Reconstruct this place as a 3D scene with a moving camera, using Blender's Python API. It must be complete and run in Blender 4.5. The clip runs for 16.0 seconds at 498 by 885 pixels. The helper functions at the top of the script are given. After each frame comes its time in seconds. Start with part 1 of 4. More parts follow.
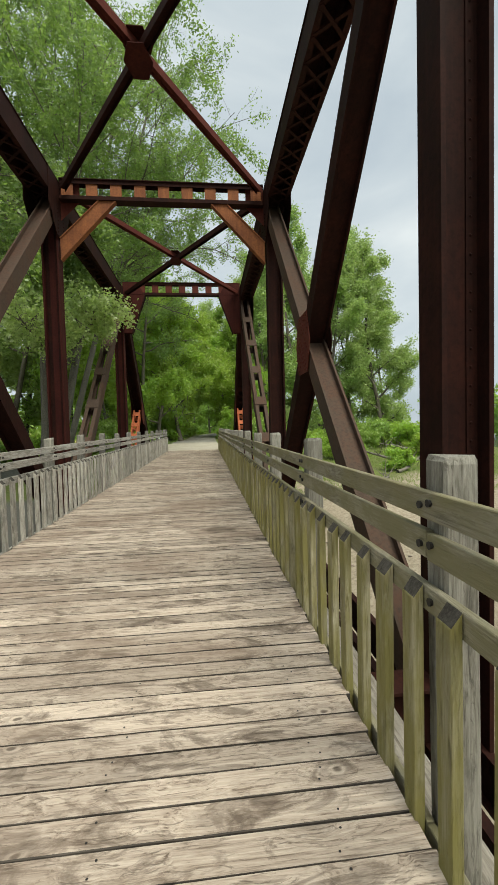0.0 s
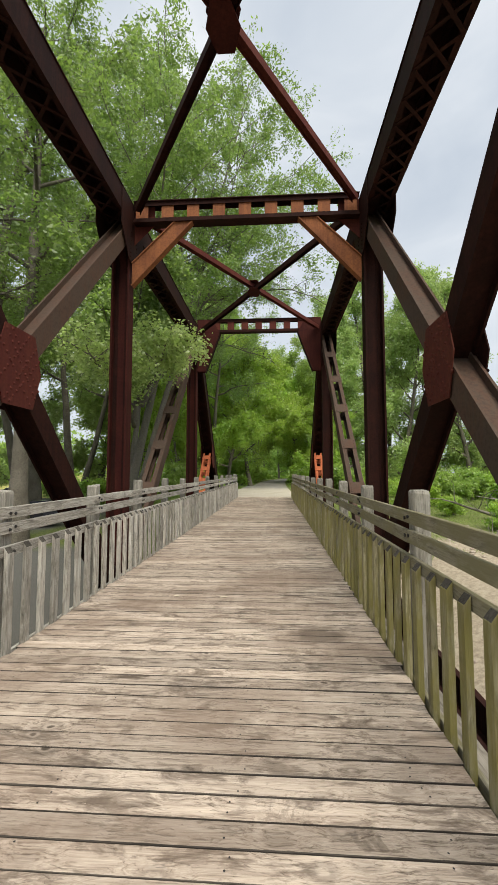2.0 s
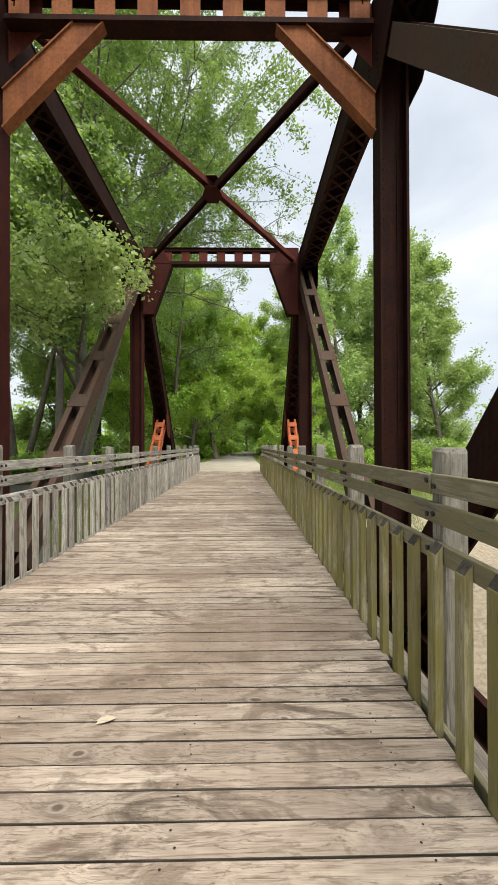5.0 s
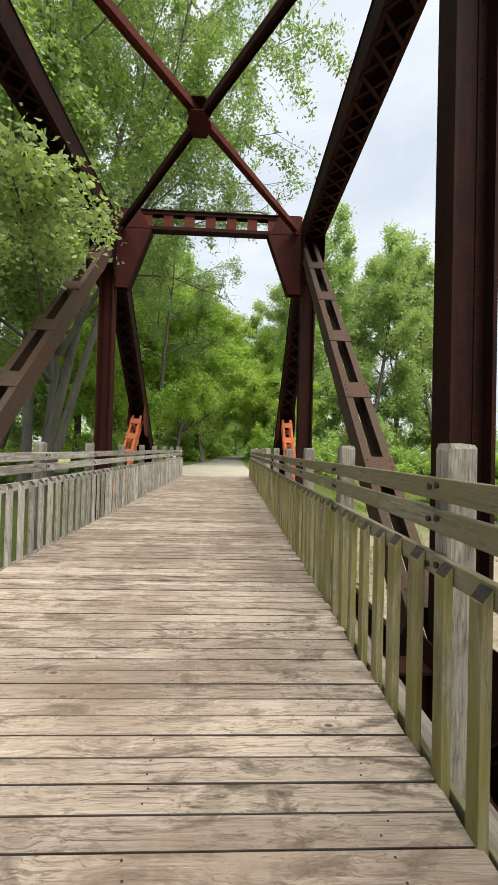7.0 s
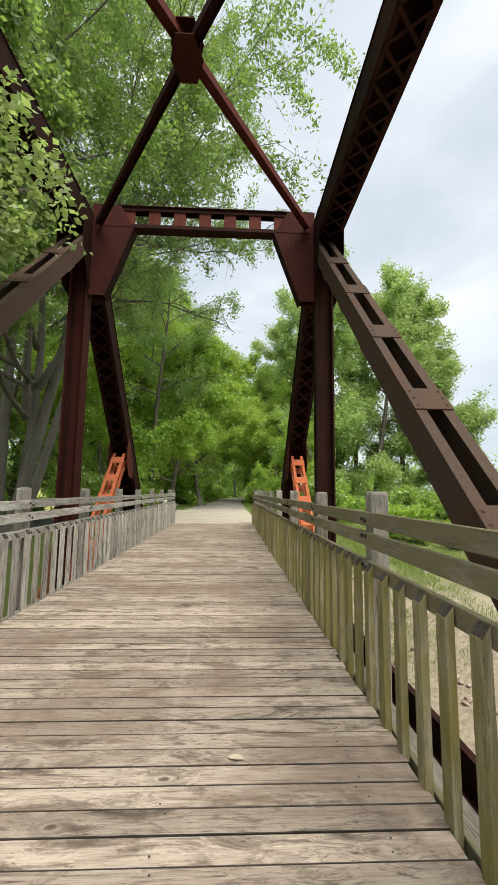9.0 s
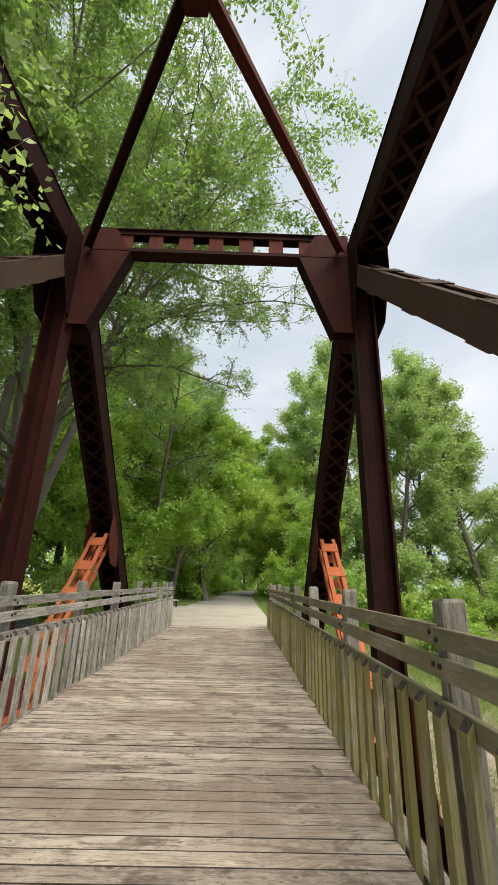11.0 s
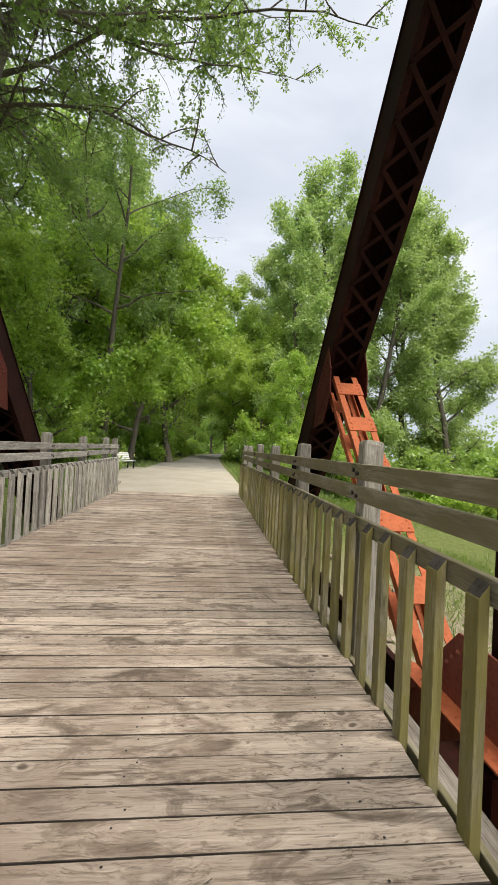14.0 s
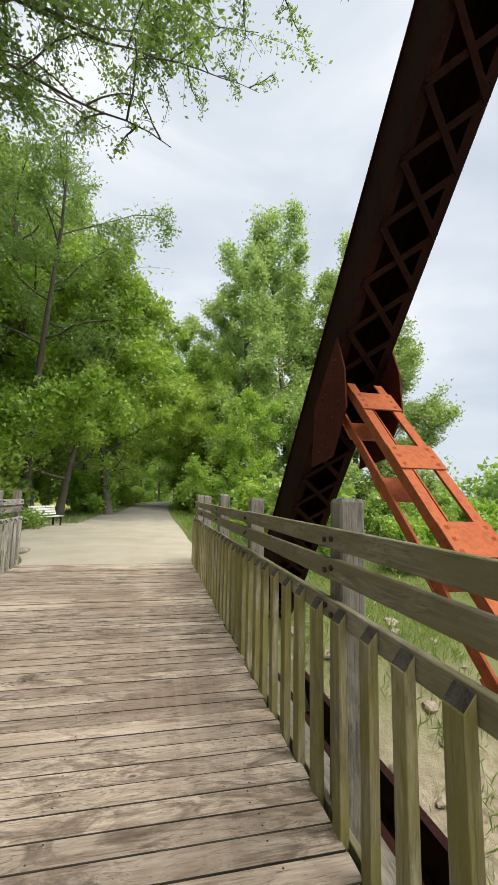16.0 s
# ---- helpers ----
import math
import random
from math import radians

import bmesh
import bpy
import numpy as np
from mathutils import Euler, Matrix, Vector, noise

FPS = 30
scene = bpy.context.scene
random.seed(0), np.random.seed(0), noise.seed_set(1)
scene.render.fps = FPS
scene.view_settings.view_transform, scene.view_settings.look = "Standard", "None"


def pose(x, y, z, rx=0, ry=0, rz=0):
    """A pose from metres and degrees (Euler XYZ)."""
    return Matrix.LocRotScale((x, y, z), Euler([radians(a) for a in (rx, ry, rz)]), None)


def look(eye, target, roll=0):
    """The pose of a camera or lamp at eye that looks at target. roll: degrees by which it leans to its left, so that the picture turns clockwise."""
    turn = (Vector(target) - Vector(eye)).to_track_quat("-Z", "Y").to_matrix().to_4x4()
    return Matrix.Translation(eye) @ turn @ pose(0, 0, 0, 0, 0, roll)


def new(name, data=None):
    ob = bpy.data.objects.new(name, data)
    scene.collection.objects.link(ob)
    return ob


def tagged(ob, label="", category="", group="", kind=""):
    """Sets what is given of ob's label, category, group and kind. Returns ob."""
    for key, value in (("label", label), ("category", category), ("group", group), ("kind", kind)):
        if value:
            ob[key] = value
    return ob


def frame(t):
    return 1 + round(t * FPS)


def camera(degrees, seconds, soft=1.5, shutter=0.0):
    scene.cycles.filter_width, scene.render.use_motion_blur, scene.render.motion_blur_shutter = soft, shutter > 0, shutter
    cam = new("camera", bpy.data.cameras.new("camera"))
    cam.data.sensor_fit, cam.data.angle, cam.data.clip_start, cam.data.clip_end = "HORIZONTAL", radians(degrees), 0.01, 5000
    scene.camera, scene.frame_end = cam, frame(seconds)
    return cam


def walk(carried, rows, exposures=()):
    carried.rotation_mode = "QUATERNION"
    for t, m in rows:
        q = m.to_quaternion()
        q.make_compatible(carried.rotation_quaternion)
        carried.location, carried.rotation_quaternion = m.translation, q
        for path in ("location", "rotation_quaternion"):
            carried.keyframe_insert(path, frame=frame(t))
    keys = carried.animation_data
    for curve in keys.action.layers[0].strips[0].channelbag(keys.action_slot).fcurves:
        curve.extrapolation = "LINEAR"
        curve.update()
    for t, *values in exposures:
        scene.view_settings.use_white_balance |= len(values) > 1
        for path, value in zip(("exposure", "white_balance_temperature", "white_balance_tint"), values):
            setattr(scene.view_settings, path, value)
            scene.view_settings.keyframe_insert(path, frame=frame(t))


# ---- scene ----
cam = camera(62.5, 16.0, soft=1.3)
PATH = [
    (0, (1.0, 0.074, 1.665), (1.204, 2.062, 1.585), -1.4),
    (0.5, (0.795, 0.605, 1.656), (0.777, 2.605, 1.621), -2.3),
    (1, (0.729, 1.086, 1.708), (0.716, 3.084, 1.8), -1.1),
    (1.5, (0.754, 1.619, 1.763), (0.687, 3.61, 1.941), -0.4),
    (2, (0.716, 2.197, 1.717), (0.591, 4.188, 1.86), -0.0),
    (2.5, (0.676, 2.811, 1.677), (0.41, 4.79, 1.788), -0.3),
    (3, (0.611, 3.398, 1.637), (0.223, 5.357, 1.741), -1.5),
    (3.5, (0.584, 3.957, 1.636), (0.175, 5.914, 1.703), -3.0),
    (4, (0.665, 4.605, 1.59), (0.352, 6.58, 1.603), -2.1),
    (4.5, (0.754, 5.127, 1.562), (0.728, 7.126, 1.549), 0.0),
    (4.7, (0.769, 5.31, 1.557), (0.788, 7.31, 1.557), -0.4),
    (6.8, (0.836, 7.703, 1.492), (0.927, 9.701, 1.531), 1.4),
    (7, (0.85, 7.942, 1.492), (0.932, 9.94, 1.527), 1.5),
    (7.5, (0.829, 8.588, 1.496), (0.932, 10.585, 1.503), 1.5),
    (8, (0.767, 9.241, 1.468), (0.83, 11.24, 1.449), 0.7),
    (8.5, (0.799, 9.887, 1.489), (0.841, 11.885, 1.56), 0.8),
    (9, (0.785, 10.572, 1.531), (0.87, 12.556, 1.766), 0.7),
    (9.5, (0.806, 11.248, 1.562), (0.89, 13.201, 1.982), 1.3),
    (9.7, (0.782, 11.464, 1.546), (0.861, 13.398, 2.048), 1.7),
    (11.8, (0.68, 14.721, 1.612), (0.69, 16.611, 2.267), 1.1),
    (12, (0.643, 15.012, 1.58), (0.672, 16.926, 2.159), 1.1),
    (12.5, (0.618, 15.712, 1.554), (0.701, 17.676, 1.925), 1.2),
    (13, (0.647, 16.37, 1.501), (0.773, 18.356, 1.7), 1.5),
    (13.5, (0.676, 17.04, 1.494), (0.841, 19.031, 1.571), 2.1),
    (14, (0.771, 17.836, 1.449), (0.974, 19.826, 1.479), 2.9),
    (14.5, (0.819, 18.582, 1.485), (1.053, 20.567, 1.547), 2.6),
    (15, (0.876, 19.371, 1.476), (1.059, 21.358, 1.607), 3.1),
    (15.5, (0.827, 20.001, 1.483), (0.979, 21.989, 1.644), 2.0),
    (16, (0.924, 20.711, 1.551), (1.358, 22.646, 1.807), 1.2),
]
EXPOSURES = [(0, 0.5, 6500, 3), (1.5, 0.6, 6500, 8), (2.5, 0.68, 6500, 10), (4.5, 0.84, 6500, 10), (7.5, 0.92, 6500, 10), (9.5, 0.8, 6500, 9), (12.5, 0.74, 6500, 9), (13.5, 0.8, 6500, 14), (14.5, 0.8, 6500, 11), (16, 0.76, 6500, 10)]
walk(cam, [(t, look(eye, target, roll)) for t, eye, target, roll in PATH], EXPOSURES)


# ---- world and sun: bright overcast sky with thin moving cloud ----
def shader(tree, kind, values=None, **props):
    """One shader node; values sets its inputs by name."""
    node = tree.nodes.new("ShaderNode" + kind)
    if "operation" in props:
        node.operation = props["operation"]
    if "blend_type" in props:
        node.blend_type = props["blend_type"]
    if "data_type" in props:
        node.data_type = props["data_type"]
    for key, value in (values or {}).items():
        if isinstance(value, bpy.types.NodeSocket):
            tree.links.new(value, node.inputs[key])
        else:
            node.inputs[key].default_value = value
    return node


def ramp(tree, fac, stops):
    node = tree.nodes.new("ShaderNodeValToRGB")
    tree.links.new(fac, node.inputs["Fac"])
    els = node.color_ramp.elements
    while len(els) < len(stops):
        els.new(0.5)
    for el, (pos, col) in zip(els, stops):
        el.position = pos
        el.color = (*col, 1) if len(col) == 3 else (col[0], col[0], col[0], 1)
    return node.outputs["Color"]


def mixed(tree, fac, a, b, blend="MIX"):
    node = tree.nodes.new("ShaderNodeMix")
    node.data_type, node.blend_type = "RGBA", blend
    for sock, value in ((node.inputs[0], fac), (node.inputs[6], a), (node.inputs[7], b)):
        if isinstance(value, bpy.types.NodeSocket):
            tree.links.new(value, sock)
        elif isinstance(value, tuple):
            sock.default_value = (*value, 1)
        else:
            sock.default_value = value
    return node.outputs[2]


SUN_ELEVATION, SUN_TURN = radians(61), radians(155)
world = bpy.data.worlds.new("overcast_sky")
scene.world = world
world.use_nodes = True
wt = world.node_tree
wt.nodes.clear()
sky = wt.nodes.new("ShaderNodeTexSky")
sky.sky_type, sky.sun_disc = "NISHITA", False
sky.sun_elevation, sky.sun_rotation, sky.dust_density = SUN_ELEVATION, SUN_TURN, 2.0
coord = wt.nodes.new("ShaderNodeTexCoord")
stretch = shader(wt, "Mapping", {"Vector": coord.outputs["Generated"], "Scale": (1.2, 1.0, 2.6)})
cloud = shader(wt, "TexNoise", {"Vector": stretch.outputs[0], "Scale": 1.7, "Detail": 5.0, "Roughness": 0.48, "Distortion": 0.6})
cloud_colour = ramp(wt, cloud.outputs["Fac"], [(0.25, (0.35, 0.395, 0.455)), (0.5, (0.475, 0.51, 0.55)), (0.75, (0.66, 0.67, 0.68))])
sky_dim = mixed(wt, 1.0, sky.outputs[0], (0.1, 0.1, 0.1), "MULTIPLY")
veil = mixed(wt, 0.9, sky_dim, cloud_colour)
back = shader(wt, "Background", {"Color": veil, "Strength": 1.0})
wout = wt.nodes.new("ShaderNodeOutputWorld")
wt.links.new(back.outputs[0], wout.inputs[0])

sun = new("sun", bpy.data.lights.new("sun", "SUN"))
sun.data.energy, sun.data.angle, sun.data.color = 3.3, radians(45), (1.0, 0.94, 0.82)
sun.rotation_euler = (radians(90) - SUN_ELEVATION, 0, radians(180) - SUN_TURN)


# ---- materials ----
def material(name):
    m = bpy.data.materials.new(name)
    m.use_nodes = True
    t = m.node_tree
    t.nodes.clear()
    out = t.nodes.new("ShaderNodeOutputMaterial")
    return m, t, out


def finish(t, out, colour, rough=0.8, metal=0.0, height=None, strength=0.3, distance=0.01, spec=0.4):
    b = t.nodes.new("ShaderNodeBsdfPrincipled")
    for key, value in (("Base Color", colour), ("Roughness", rough), ("Metallic", metal), ("Specular IOR Level", spec)):
        if isinstance(value, bpy.types.NodeSocket):
            t.links.new(value, b.inputs[key])
        elif isinstance(value, tuple):
            b.inputs[key].default_value = (*value, 1)
        else:
            b.inputs[key].default_value = value
    if height is not None:
        bump = shader(t, "Bump", {"Height": height, "Strength": strength, "Distance": distance})
        t.links.new(bump.outputs[0], b.inputs["Normal"])
    t.links.new(b.outputs[0], out.inputs["Surface"])


def world_place(t, scale=(1, 1, 1), shift=0.0):
    """World position, stretched, shifted by a random amount for each object."""
    geo = t.nodes.new("ShaderNodeNewGeometry")
    vec = geo.outputs["Position"]
    if shift:
        info = t.nodes.new("ShaderNodeObjectInfo")
        add = shader(t, "VectorMath", {0: vec}, operation="ADD")
        mul = shader(t, "VectorMath", {0: info.outputs["Random"], 1: (shift, shift * 1.7, shift * 0.6)}, operation="MULTIPLY")
        t.links.new(mul.outputs[0], add.inputs[1])
        vec = add.outputs[0]
    return shader(t, "VectorMath", {0: vec, 1: scale}, operation="MULTIPLY").outputs[0]


def noise_of(t, vec, scale, detail=5.0, rough=0.55, distort=0.0):
    return shader(t, "TexNoise", {"Vector": vec, "Scale": scale, "Detail": detail, "Roughness": rough, "Distortion": distort}).outputs["Fac"]


def maths(t, op, a, b=0.0, clamp=False):
    node = shader(t, "Math", {0: a, 1: b}, operation=op)
    node.use_clamp = clamp
    return node.outputs[0]


def weathered_wood(name, along, pale, mid, dark, moss=None, knots=1.0, stains=0.5, soil=None, torn=0.35, spill=None):
    """Sawn timber gone grey; along: 0, 1 or 2, the axis of its grain."""
    m, t, out = material(name)
    place = world_place(t, (1, 1, 1), 37.0)

    def stretched(across, lengthwise, vec=place):
        s = [across, across, across]
        s[along] = lengthwise
        return shader(t, "VectorMath", {0: vec, 1: tuple(s)}, operation="MULTIPLY").outputs[0]

    wob = shader(t, "TexNoise", {"Vector": place, "Scale": 7.0, "Detail": 2.0}).outputs["Color"]
    wob = shader(t, "VectorMath", {0: wob, 1: (0.05, 0.05, 0.05)}, operation="MULTIPLY").outputs[0]
    wobbled = shader(t, "VectorMath", {0: place, 1: wob}, operation="ADD").outputs[0]
    vor = shader(t, "TexVoronoi", {"Vector": stretched(4.6, 2.6 if along == 0 else 1.9, wobbled), "Scale": 1.0, "Randomness": 1.0}, voronoi_dimensions="2D" if along == 0 else "3D")
    dist = vor.outputs["Distance"]
    knot = maths(t, "MULTIPLY", ramp(t, dist, [(0.04, (1.0,)), (0.06, (0.85,)), (0.085, (0.25,)), (0.12, (0.15,)), (0.15, (0.45,)), (0.3, (0.0,))]), knots, True)
    rim = maths(t, "MULTIPLY", ramp(t, dist, [(0.06, (0.0,)), (0.085, (0.3,)), (0.11, (0.25,)), (0.2, (0.0,))]), knots, True)
    swirl = maths(t, "MULTIPLY", ramp(t, dist, [(0.0, (1.0,)), (0.55, (0.0,))]), 2.2 * knots)
    lines = shader(t, "VectorMath", {0: stretched(36.0, 1.7), 1: swirl}, operation="ADD").outputs[0]
    grain = noise_of(t, lines, 1.5, 6.0, 0.65, 1.1)
    fibre = noise_of(t, stretched(160.0, 6.0), 1.0, 3.0)
    blotch = noise_of(t, stretched(5.5, 2.2), 1.0, 6.0, 0.68, 0.8)
    worn = noise_of(t, stretched(10.0, 1.1), 1.0, 5.0, 0.6, 0.4)
    info = t.nodes.new("ShaderNodeObjectInfo")
    tear = ramp(t, noise_of(t, stretched(48.0, 5.5, wobbled), 1.0, 4.0, 0.7, 0.9), [(0.58, (0.0,)), (0.64, (0.75,)), (0.75, (1.0,))])
    scuff = ramp(t, noise_of(t, stretched(34.0, 6.5), 1.3, 5.0, 0.7, 0.7), [(0.62, (0.0,)), (0.70, (0.8,))])
    col = ramp(t, grain, [(0.32, dark), (0.46, mid), (0.64, pale)])
    col = mixed(t, ramp(t, worn, [(0.52, (0.0,)), (0.72, (0.65,))]), col, tuple(min(0.75, c * 1.22) for c in pale))
    col = mixed(t, maths(t, "MULTIPLY", fibre, 0.4), col, tuple(c * 0.55 for c in dark))
    col = mixed(t, maths(t, "MULTIPLY", ramp(t, blotch, [(0.52, (0.0,)), (0.56, (0.45,)), (0.66, (1.0,))]), stains), col, tuple(c * 0.7 for c in dark))
    col = mixed(t, maths(t, "MULTIPLY", tear, torn), col, tuple(c * 0.6 for c in dark))
    col = mixed(t, maths(t, "MULTIPLY", scuff, torn * 0.7), col, tuple(min(0.8, c * 1.3) for c in pale))
    col = mixed(t, rim, col, tuple(min(0.8, c * 1.2) for c in pale))
    col = mixed(t, maths(t, "MULTIPLY", knot, 0.85), col, tuple(c * 0.4 for c in dark))
    col = shader(t, "HueSaturation", {"Color": col, "Value": maths(t, "ADD", maths(t, "MULTIPLY", info.outputs["Random"], 0.5), 0.76)}).outputs[0]
    if soil:
        broad = noise_of(t, world_place(t, (0.55, 1.0, 1)), 0.9, 6.0, 0.62, 0.5)
        col = mixed(t, ramp(t, broad, [(0.47, (0.0,)), (0.62, (0.72,))]), col, soil)
        track = noise_of(t, world_place(t, (5.5, 0.10, 1)), 1.0, 3.0, 0.6)
        col = mixed(t, ramp(t, track, [(0.54, (0.0,)), (0.70, (0.13,))]), col, tuple(c * 1.12 for c in pale))
    if spill:
        far = shader(t, "VectorMath", {0: world_place(t, (0.75, 1, 1)), 1: (spill[0] * 0.75, spill[1], 0.0)}, operation="DISTANCE").outputs["Value"]
        far = maths(t, "ADD", far, maths(t, "MULTIPLY", noise_of(t, world_place(t, (4, 9, 1)), 1.0, 4.0, 0.65), 0.34))
        col = mixed(t, ramp(t, far, [(0.32, (0.7,)), (0.42, (0.0,))]), col, tuple(c * 0.8 for c in dark))
    if moss:
        patch = noise_of(t, stretched(7.0, 2.0), 1.0, 5.0, 0.6)
        col = mixed(t, ramp(t, patch, [(0.33, (0.0,)), (0.57, (0.88,))]), col, moss)
    height = maths(t, "SUBTRACT", maths(t, "ADD", grain, maths(t, "MULTIPLY", fibre, 0.5)), maths(t, "ADD", maths(t, "MULTIPLY", knot, 0.5), maths(t, "MULTIPLY", tear, 0.6)))
    finish(t, out, col, 0.88, 0.0, height, 0.7, 0.007, 0.25)
    return m


def painted_steel(name, paint, rust, amount, shade):
    """Old riveted steel: thin paint, rust blooms and run-off streaks."""
    m, t, out = material(name)
    place = world_place(t, (1, 1, 1), 0.0)
    big = noise_of(t, place, 1.3, 6.0, 0.65)
    small = noise_of(t, place, 24.0, 4.0, 0.6)
    streak = noise_of(t, world_place(t, (14, 14, 0.9)), 1.0, 4.0, 0.6)
    worn = maths(t, "ADD", maths(t, "MULTIPLY", big, 0.6), maths(t, "MULTIPLY", streak, 0.4))
    col = mixed(t, ramp(t, worn, [(0.5 - amount, (0.0,)), (0.75 - amount * 0.6, (1.0,))]), paint, rust)
    col = mixed(t, ramp(t, small, [(0.45, (0.0,)), (0.75, (0.6,))]), col, shade)
    finish(t, out, col, 0.72, 0.0, maths(t, "ADD", small, big), 0.35, 0.004, 0.07)
    return m


def leaves(name, dark, mid, pale, through_colour):
    """Thin leaves: matt, with light coming through them."""
    m, t, out = material(name)
    geo = t.nodes.new("ShaderNodeNewGeometry")
    info = t.nodes.new("ShaderNodeObjectInfo")
    col = ramp(t, geo.outputs["Random Per Island"], [(0.0, dark), (0.55, mid), (1.0, pale)])
    lumps = noise_of(t, world_place(t), 0.35, 3.0)
    col = mixed(t, ramp(t, lumps, [(0.4, (0.0,)), (0.7, (0.45,))]), col, pale)
    tone = shader(t, "HueSaturation", {"Color": col, "Hue": maths(t, "ADD", maths(t, "MULTIPLY", info.outputs["Random"], 0.03), 0.485), "Value": maths(t, "ADD", maths(t, "MULTIPLY", info.outputs["Random"], 0.3), 0.85)})
    d = shader(t, "BsdfDiffuse", {"Color": tone.outputs[0]})
    tr = shader(t, "BsdfTranslucent", {"Color": (*through_colour, 1)})
    g = shader(t, "BsdfGlossy", {"Color": (0.8, 0.85, 0.8, 1), "Roughness": 0.45})
    mix = shader(t, "MixShader", {0: 0.55, 1: d.outputs[0], 2: tr.outputs[0]})
    mix2 = shader(t, "MixShader", {0: 0.05, 1: mix.outputs[0], 2: g.outputs[0]})
    t.links.new(mix2.outputs[0], out.inputs["Surface"])
    return m


def mottled(name, a, b, c, coarse, fine_scale, rough=0.9, relief=0.5, depth=0.02):
    """Earth, gravel, bark, stone: three colours over two scales."""
    m, t, out = material(name)
    place = world_place(t)
    big = noise_of(t, place, coarse, 5.0, 0.6)
    small = noise_of(t, place, fine_scale, 5.0, 0.7)
    col = mixed(t, ramp(t, big, [(0.35, (0.0,)), (0.65, (1.0,))]), a, b)
    col = mixed(t, ramp(t, small, [(0.42, (0.0,)), (0.68, (0.85,))]), col, c)
    finish(t, out, col, rough, 0.0, maths(t, "ADD", small, big), relief, depth, 0.25)
    return m


def plain(name, colour, rough=0.5, metal=0.0):
    m, t, out = material(name)
    n = noise_of(t, world_place(t), 30.0, 3.0)
    col = mixed(t, maths(t, "MULTIPLY", n, 0.35), colour, tuple(c * 0.7 for c in colour))
    finish(t, out, col, rough, metal)
    return m


M_DECK = weathered_wood("deck_timber", 0, (0.60, 0.508, 0.422), (0.45, 0.368, 0.297), (0.135, 0.10, 0.075), None, 1.0, 0.9, (0.215, 0.158, 0.12), 0.65, (1.17, 6.72))
# Plank sides near-black: gap shadow put into the colour, along with soil.
M_PLANK_EDGE = weathered_wood("shaded_soiled_edge", 0, (0.10, 0.085, 0.07), (0.06, 0.05, 0.042), (0.03, 0.025, 0.02), None, 0.0)
M_RAIL = weathered_wood("rail_timber", 1, (0.64, 0.61, 0.55), (0.40, 0.37, 0.32), (0.16, 0.143, 0.118), None, 0.5)
M_RAIL_MOSS = weathered_wood("rail_timber_algae", 1, (0.42, 0.385, 0.30), (0.29, 0.262, 0.19), (0.12, 0.108, 0.08), (0.20, 0.18, 0.095), 0.5)
M_POST = weathered_wood("post_timber", 2, (0.42, 0.398, 0.35), (0.29, 0.27, 0.23), (0.12, 0.11, 0.09), None, 0.3)
M_BAL = weathered_wood("baluster_timber", 2, (0.67, 0.635, 0.57), (0.43, 0.395, 0.34), (0.15, 0.135, 0.11), None, 0.3)
M_BAL_MOSS = weathered_wood("baluster_timber_algae", 2, (0.46, 0.42, 0.30), (0.33, 0.295, 0.185), (0.12, 0.105, 0.062), (0.225, 0.20, 0.062), 0.3)
M_END = weathered_wood("wet_end_grain", 2, (0.11, 0.10, 0.085), (0.07, 0.062, 0.052), (0.035, 0.03, 0.025), None, 0.0)
M_JOIST = weathered_wood("joist_timber", 1, (0.46, 0.42, 0.36), (0.33, 0.295, 0.245), (0.13, 0.11, 0.09), None, 0.2)
M_STEEL = painted_steel("brown_steel", (0.021, 0.0085, 0.0068), (0.046, 0.0145, 0.010), 0.06, (0.009, 0.005, 0.0045))
M_DULL = painted_steel("dull_brown_steel", (0.085, 0.060, 0.046), (0.105, 0.052, 0.034), 0.05, (0.042, 0.031, 0.026))
M_RED = painted_steel("oxide_red_steel", (0.085, 0.022, 0.018), (0.12, 0.036, 0.023), 0.1, (0.038, 0.015, 0.013))
# Oxide red at half strength: backlit shade overhead is put into the colour.
M_RED_DIMMED = painted_steel("dimmed_red_steel", (0.042, 0.011, 0.009), (0.07, 0.018, 0.013), 0.05, (0.018, 0.008, 0.007))
M_RUST = painted_steel("rusty_steel", (0.17, 0.065, 0.035), (0.34, 0.135, 0.055), 0.12, (0.09, 0.04, 0.028))
M_ORANGE = painted_steel("orange_primed_steel", (0.47, 0.138, 0.06), (0.36, 0.10, 0.048), 0.08, (0.20, 0.06, 0.035))
M_PINK = painted_steel("faded_red_primer", (0.27, 0.085, 0.065), (0.33, 0.11, 0.07), 0.08, (0.13, 0.042, 0.035))
M_BOLT = plain("black_iron", (0.02, 0.018, 0.017), 0.6)
M_BARK = mottled("bark", (0.13, 0.115, 0.09), (0.20, 0.18, 0.145), (0.06, 0.05, 0.04), 1.2, 22.0, 0.95, 0.9, 0.05)
M_BARK_PALE = mottled("pale_bark", (0.23, 0.21, 0.18), (0.17, 0.155, 0.13), (0.09, 0.08, 0.065), 0.9, 16.0, 0.95, 0.8, 0.04)
M_GRAVEL = mottled("pale_gravel", (0.46, 0.42, 0.34), (0.38, 0.345, 0.29), (0.30, 0.27, 0.22), 0.6, 55.0, 0.95, 0.5, 0.01)
M_SAND = mottled("stony_sand", (0.42, 0.36, 0.27), (0.30, 0.25, 0.185), (0.20, 0.165, 0.125), 0.8, 9.0, 0.95, 0.8, 0.06)
